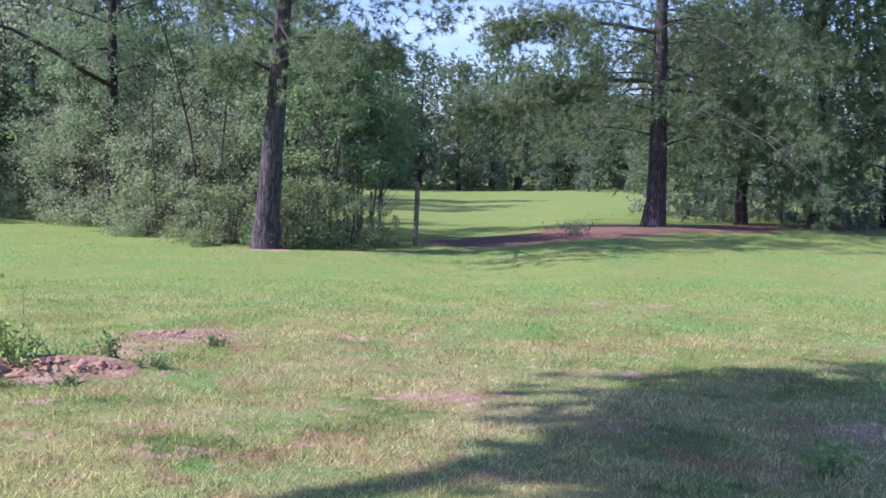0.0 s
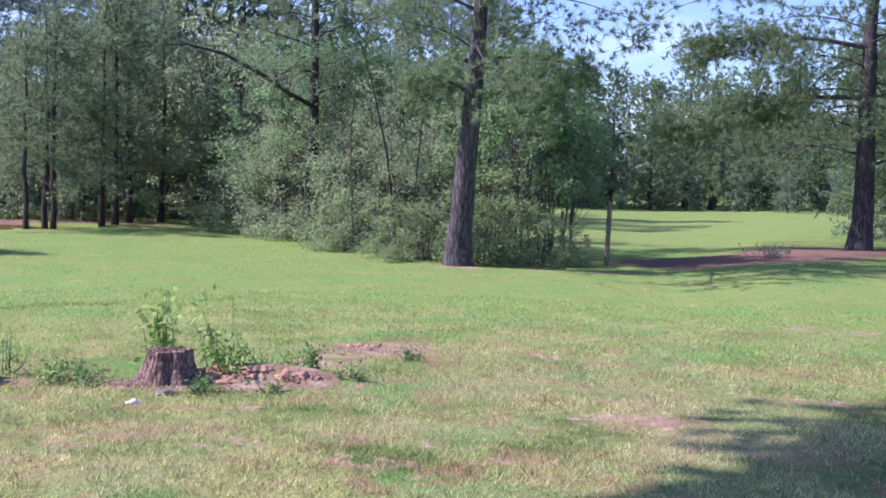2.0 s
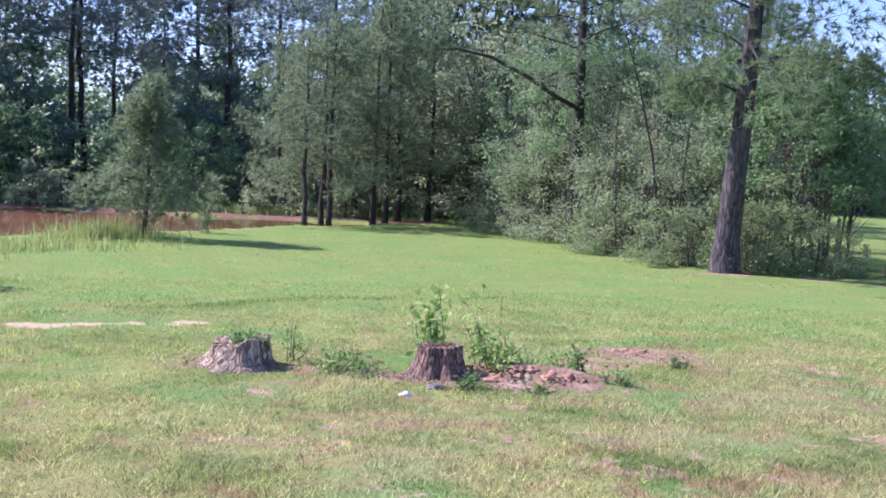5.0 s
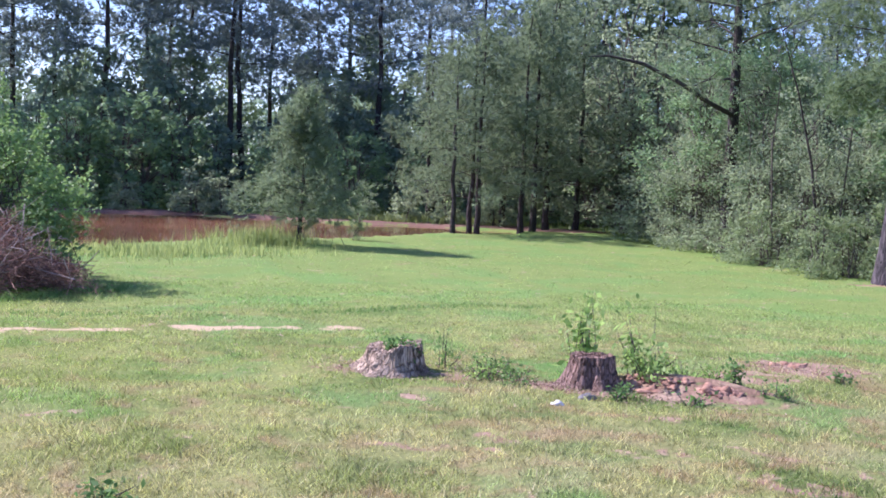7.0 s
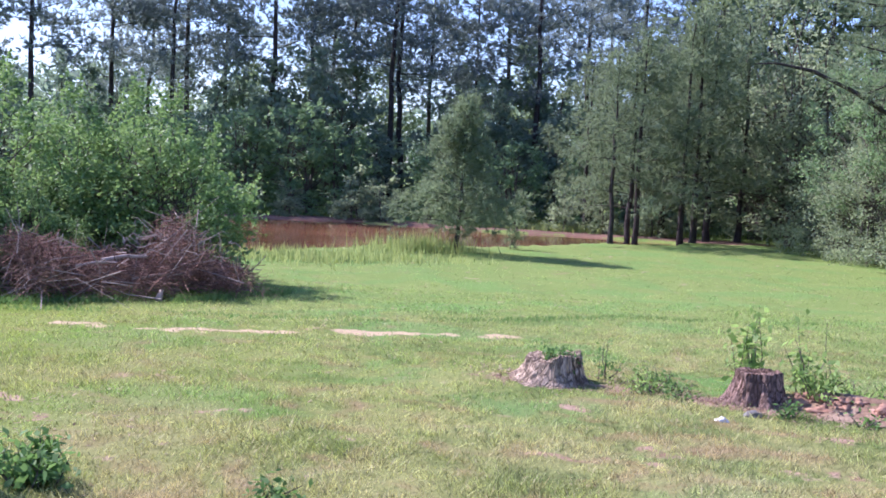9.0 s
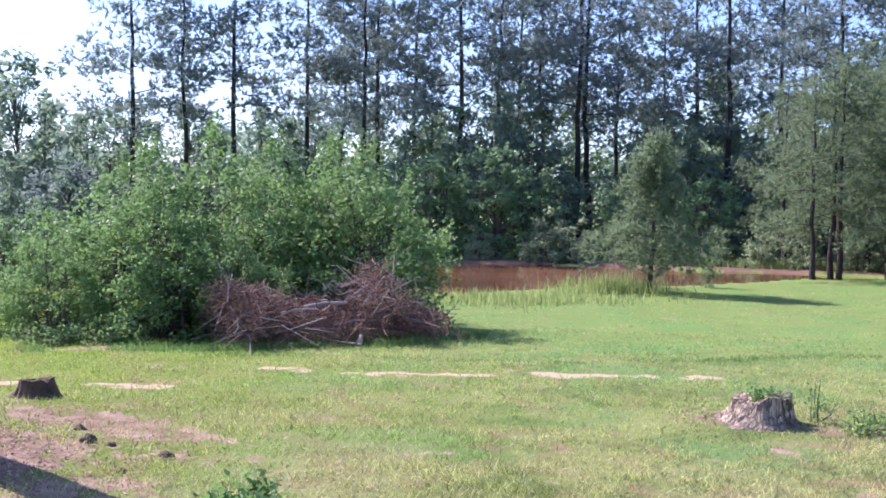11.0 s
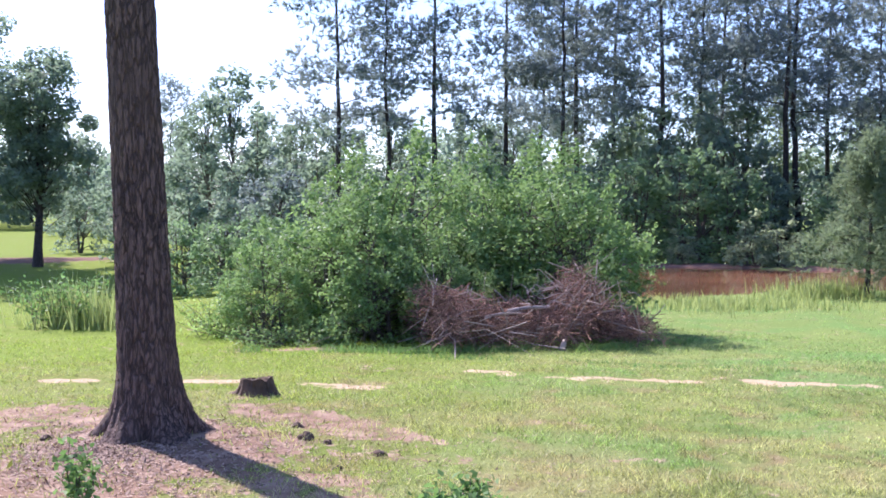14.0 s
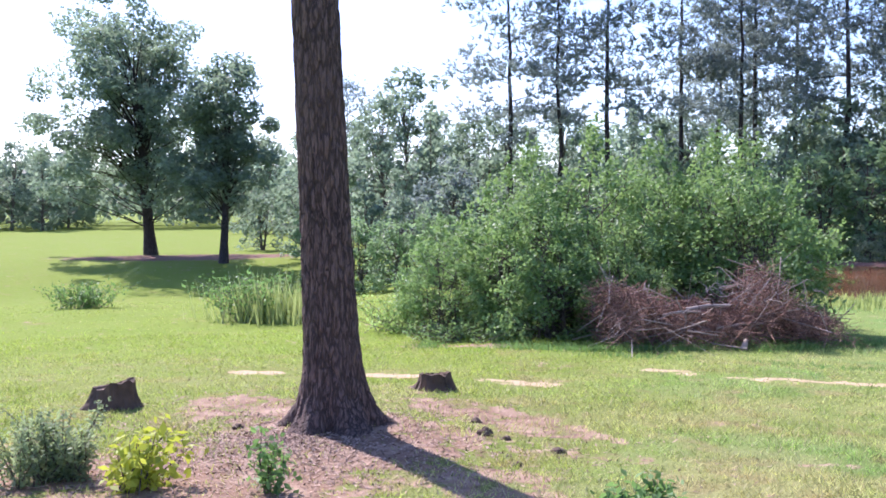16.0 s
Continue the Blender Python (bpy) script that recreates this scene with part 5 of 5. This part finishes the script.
lump("stone", "pale rounded stone in the grass", -4.05, 8.75, 0.05, M_STONE, 1, "stone")
lump("stone", "dark stone beside the sawn stump", -3.98, 9.2, 0.075, M_STONE_DARK, 2, "stone")
crng = np.random.default_rng(77)
for i in range(40):
    x, y, s = -3.42 + crng.uniform(-0.55, 0.55), 9.98 + crng.normal() * 0.06, 0.03 + 0.065 * crng.uniform() ** 1.6
    if i > 31:
        x, y, s = -2.95 + crng.normal() * 0.22, 12.45 + crng.normal() * 0.08, 0.03 + 0.05 * crng.uniform()
    lump("clay_clod", "lump of orange-red clay on the bank", x, y, s, M_CLOD, i, "clod", 0.62, "clay clods", 2.0)
for i, (x, y, s) in enumerate([(-8.0, 4.15, 0.05), (-8.75, 3.85, 0.07), (-8.55, 3.95, 0.04), (-9.3, 4.0, 0.05), (-7.6, 3.6, 0.035), (-9.9, 2.0, 0.05), (-8.9, 2.0, 0.04)]):
    lump("pine_cone", "brown pine cone on the bare soil", x, y, s, M_STUMP_DARK, i, "pine cone", 0.75, "pine cones")


def litter(cx, cy, wide, deep, n, seed, label):
    rng = np.random.default_rng(seed)
    a, r = rng.uniform(0, 6.28, n), np.abs(rng.normal(size=n))
    X, Y = cx + r * np.cos(a) * wide, cy + r * np.sin(a) * deep
    P = np.stack([X, Y, height(X, Y) + 0.008], 1)
    d = unit(rng.normal(size=(n, 3)) * np.array([1, 1, 0.25]))
    s = unit(np.cross(d, rng.normal(size=(n, 3)) * 0.25 + np.array([0, 0, 1])))
    L, w = rng.uniform(0.012, 0.045, (n, 1)), rng.uniform(0.003, 0.009, (n, 1))
    V = np.stack([P - d * L, P - s * w, P + d * L, P + s * w], 1).reshape(-1, 3)
    return tagged(new("bark_litter", mesh_from("bark_litter", V, np.arange(4 * n).reshape(-1, 4), M_LITTER)), label, "litter", kind="stuff")


litter(-9.0, 2.2, 1.6, 1.4, 14000, 141, "bark chips and dry needles on bare soil")
litter(-4.3, 9.6, 1.3, 0.22, 1800, 142, "dead brown stalks and chips round the sawn stump")
litter(-6.0, 9.0, 0.55, 0.2, 900, 143, "brown chips round the pale stump")
litter(-2.8, 12.2, 0.7, 0.35, 450, 144, "dead brown grass beside the red soil")


# ---- distant woods and grass ----
def distant_woods():
    rng = np.random.default_rng(151)
    C = []
    for i in range(350):
        az, d = rng.uniform(-30, 101), rng.uniform(112, 150)
        if 78 < az:
            d = rng.uniform(150, 185)
        x, y = polar(az, d)
        h = rng.uniform(7, 12) * (0.62 if az > 60 else 1.0)
        if i >= 260:
            x, y = polar(rng.uniform(74, 101), rng.uniform(120, 150))
            h = rng.uniform(6, 9)
        k = 150
        p = unit(rng.normal(size=(k, 3))) * rng.uniform(0.3, 1, (k, 1)) ** 0.5 * np.array([3.6, 3.6, h / 2])
        C.append(p + np.array([x, y, h / 2 + 0.4]))
    V, F = leaf_quads(rng, np.concatenate(C), 0.95, 0.4, 0.7)
    return tagged(new("distant_woods", mesh_from("distant_woods", V, F, M_LEAF_DARK)), "dark green mixed woods beyond the fields", "woods", kind="stuff")


distant_woods()


def patchy(x, y, cell, seed):
    """Smooth random patches, 0 to 1, of about the given width."""
    table = np.random.default_rng(seed).uniform(0, 1, (256, 256))
    u, v = x / cell, y / cell
    i, j = np.floor(u).astype(int), np.floor(v).astype(int)
    a, b = u - i, v - j
    a, b = a * a * (3 - 2 * a), b * b * (3 - 2 * b)
    at = lambda p, q: table[p % 256, q % 256]
    return (at(i, j) * (1 - a) + at(i + 1, j) * a) * (1 - b) + (at(i, j + 1) * (1 - a) + at(i + 1, j + 1) * a) * b


def grass(name, label, n, r0, r1, power, h0, h1, w0, w1, seed, lie=0.6, az0=-24, az1=96):
    rng = np.random.default_rng(seed)
    u = rng.uniform(0, 1, n)
    e = 2 - power
    r = (r0 ** e + u * (r1 ** e - r0 ** e)) ** (1 / e)
    az = np.radians(rng.uniform(az0, az1, n))
    X, Y = -r * np.sin(az), r * np.cos(az)
    clump = np.clip(0.15 + 0.75 * patchy(X, Y, 0.22, seed) + 0.45 * (patchy(X, Y, 0.9, seed + 1) - 0.5), 0, 1)
    keep = (rng.uniform(0, 1, n) > soil(X, Y) * 0.95) & (rng.uniform(0, 1, n) > soil(X, Y, STRAW)) & (rng.uniform(0, 1, n) > track(X, Y) * 0.8) & (pond_field(X, Y) > 1.03) & (rng.uniform(0, 1, n) < 0.3 + 0.95 * clump)
    X, Y, clump, r = X[keep], Y[keep], clump[keep], r[keep]
    m = len(X)
    P = np.stack([X, Y, height(X, Y) - 0.004], 1)
    d = rng.normal(size=(m, 3)) * np.array([lie, lie, 0.0]) + np.array([0, 0, 1])
    L = (rng.uniform(h0, h1, m) * (0.4 + 1.15 * clump ** 1.4))[:, None]
    side = np.stack([np.cos(t := rng.uniform(0, 6.28, m)), np.sin(t), 0 * t], 1) * rng.uniform(w0, w1, (m, 1))
    V = np.stack([P - side, P + side, P + d * L], 1).reshape(-1, 3)
    return tagged(new(name, mesh_from(name, V, np.arange(3 * m).reshape(-1, 3), M_BLADE)), label, "grass", kind="stuff")


def grass_line(label, way, n, h, seed):
    """A line of taller rough grass along way."""
    rng = np.random.default_rng(seed)
    way = np.array(way, float)
    k = rng.uniform(0, len(way) - 1, n)
    X, Y = [np.interp(k, np.arange(len(way)), way[:, c]) + rng.normal(size=n) * 0.13 for c in (0, 1)]
    keep = patchy(X, Y, 0.8, seed) > 0.35
    X, Y = X[keep], Y[keep]
    m = len(X)
    P = np.stack([X, Y, height(X, Y) - 0.004], 1)
    side = np.stack([np.cos(t := rng.uniform(0, 6.28, m)), np.sin(t), 0 * t], 1) * 0.008
    d = rng.normal(size=(m, 3)) * np.array([0.5, 0.5, 0.0]) + np.array([0, 0, 1])
    V = np.stack([P - side, P + side, P + d * h * rng.uniform(0.5, 1.2, (m, 1))], 1).reshape(-1, 3)
    return tagged(new("rough_grass", mesh_from("rough_grass", V, np.arange(3 * m).reshape(-1, 3), M_WEED)), label, "grass", kind="stuff")


grass_line("line of taller dark grass beside the wheel track", [(-13.6, 7.6), (-11.9, 9.1), (-9.8, 11.0), (-8.9, 13.0), (-8.3, 15.1), (-6.0, 17.5)], 2200, 0.05, 171)
grass_line("tall grass at the brush pile's foot", [(-15.6, 5.8), (-14.0, 7.6), (-13.2, 9.6), (-12.9, 11.4), (-13.4, 12.8)], 2600, 0.13, 172)
grass("lawn_grass", "short sunlit lawn grass with dry blades", 370000, 5.6, 20, 1.9, 0.02, 0.066, 0.0022, 0.0055, 161, 0.75)
grass("lawn_grass", "short green grass across the lawn", 110000, 11, 30, 1.9, 0.015, 0.04, 0.004, 0.009, 162, 0.9)
grass("field_grass", "short green grass of the wide field", 40000, 24, 50, 1.6, 0.012, 0.03, 0.008, 0.016, 163, 1.0)
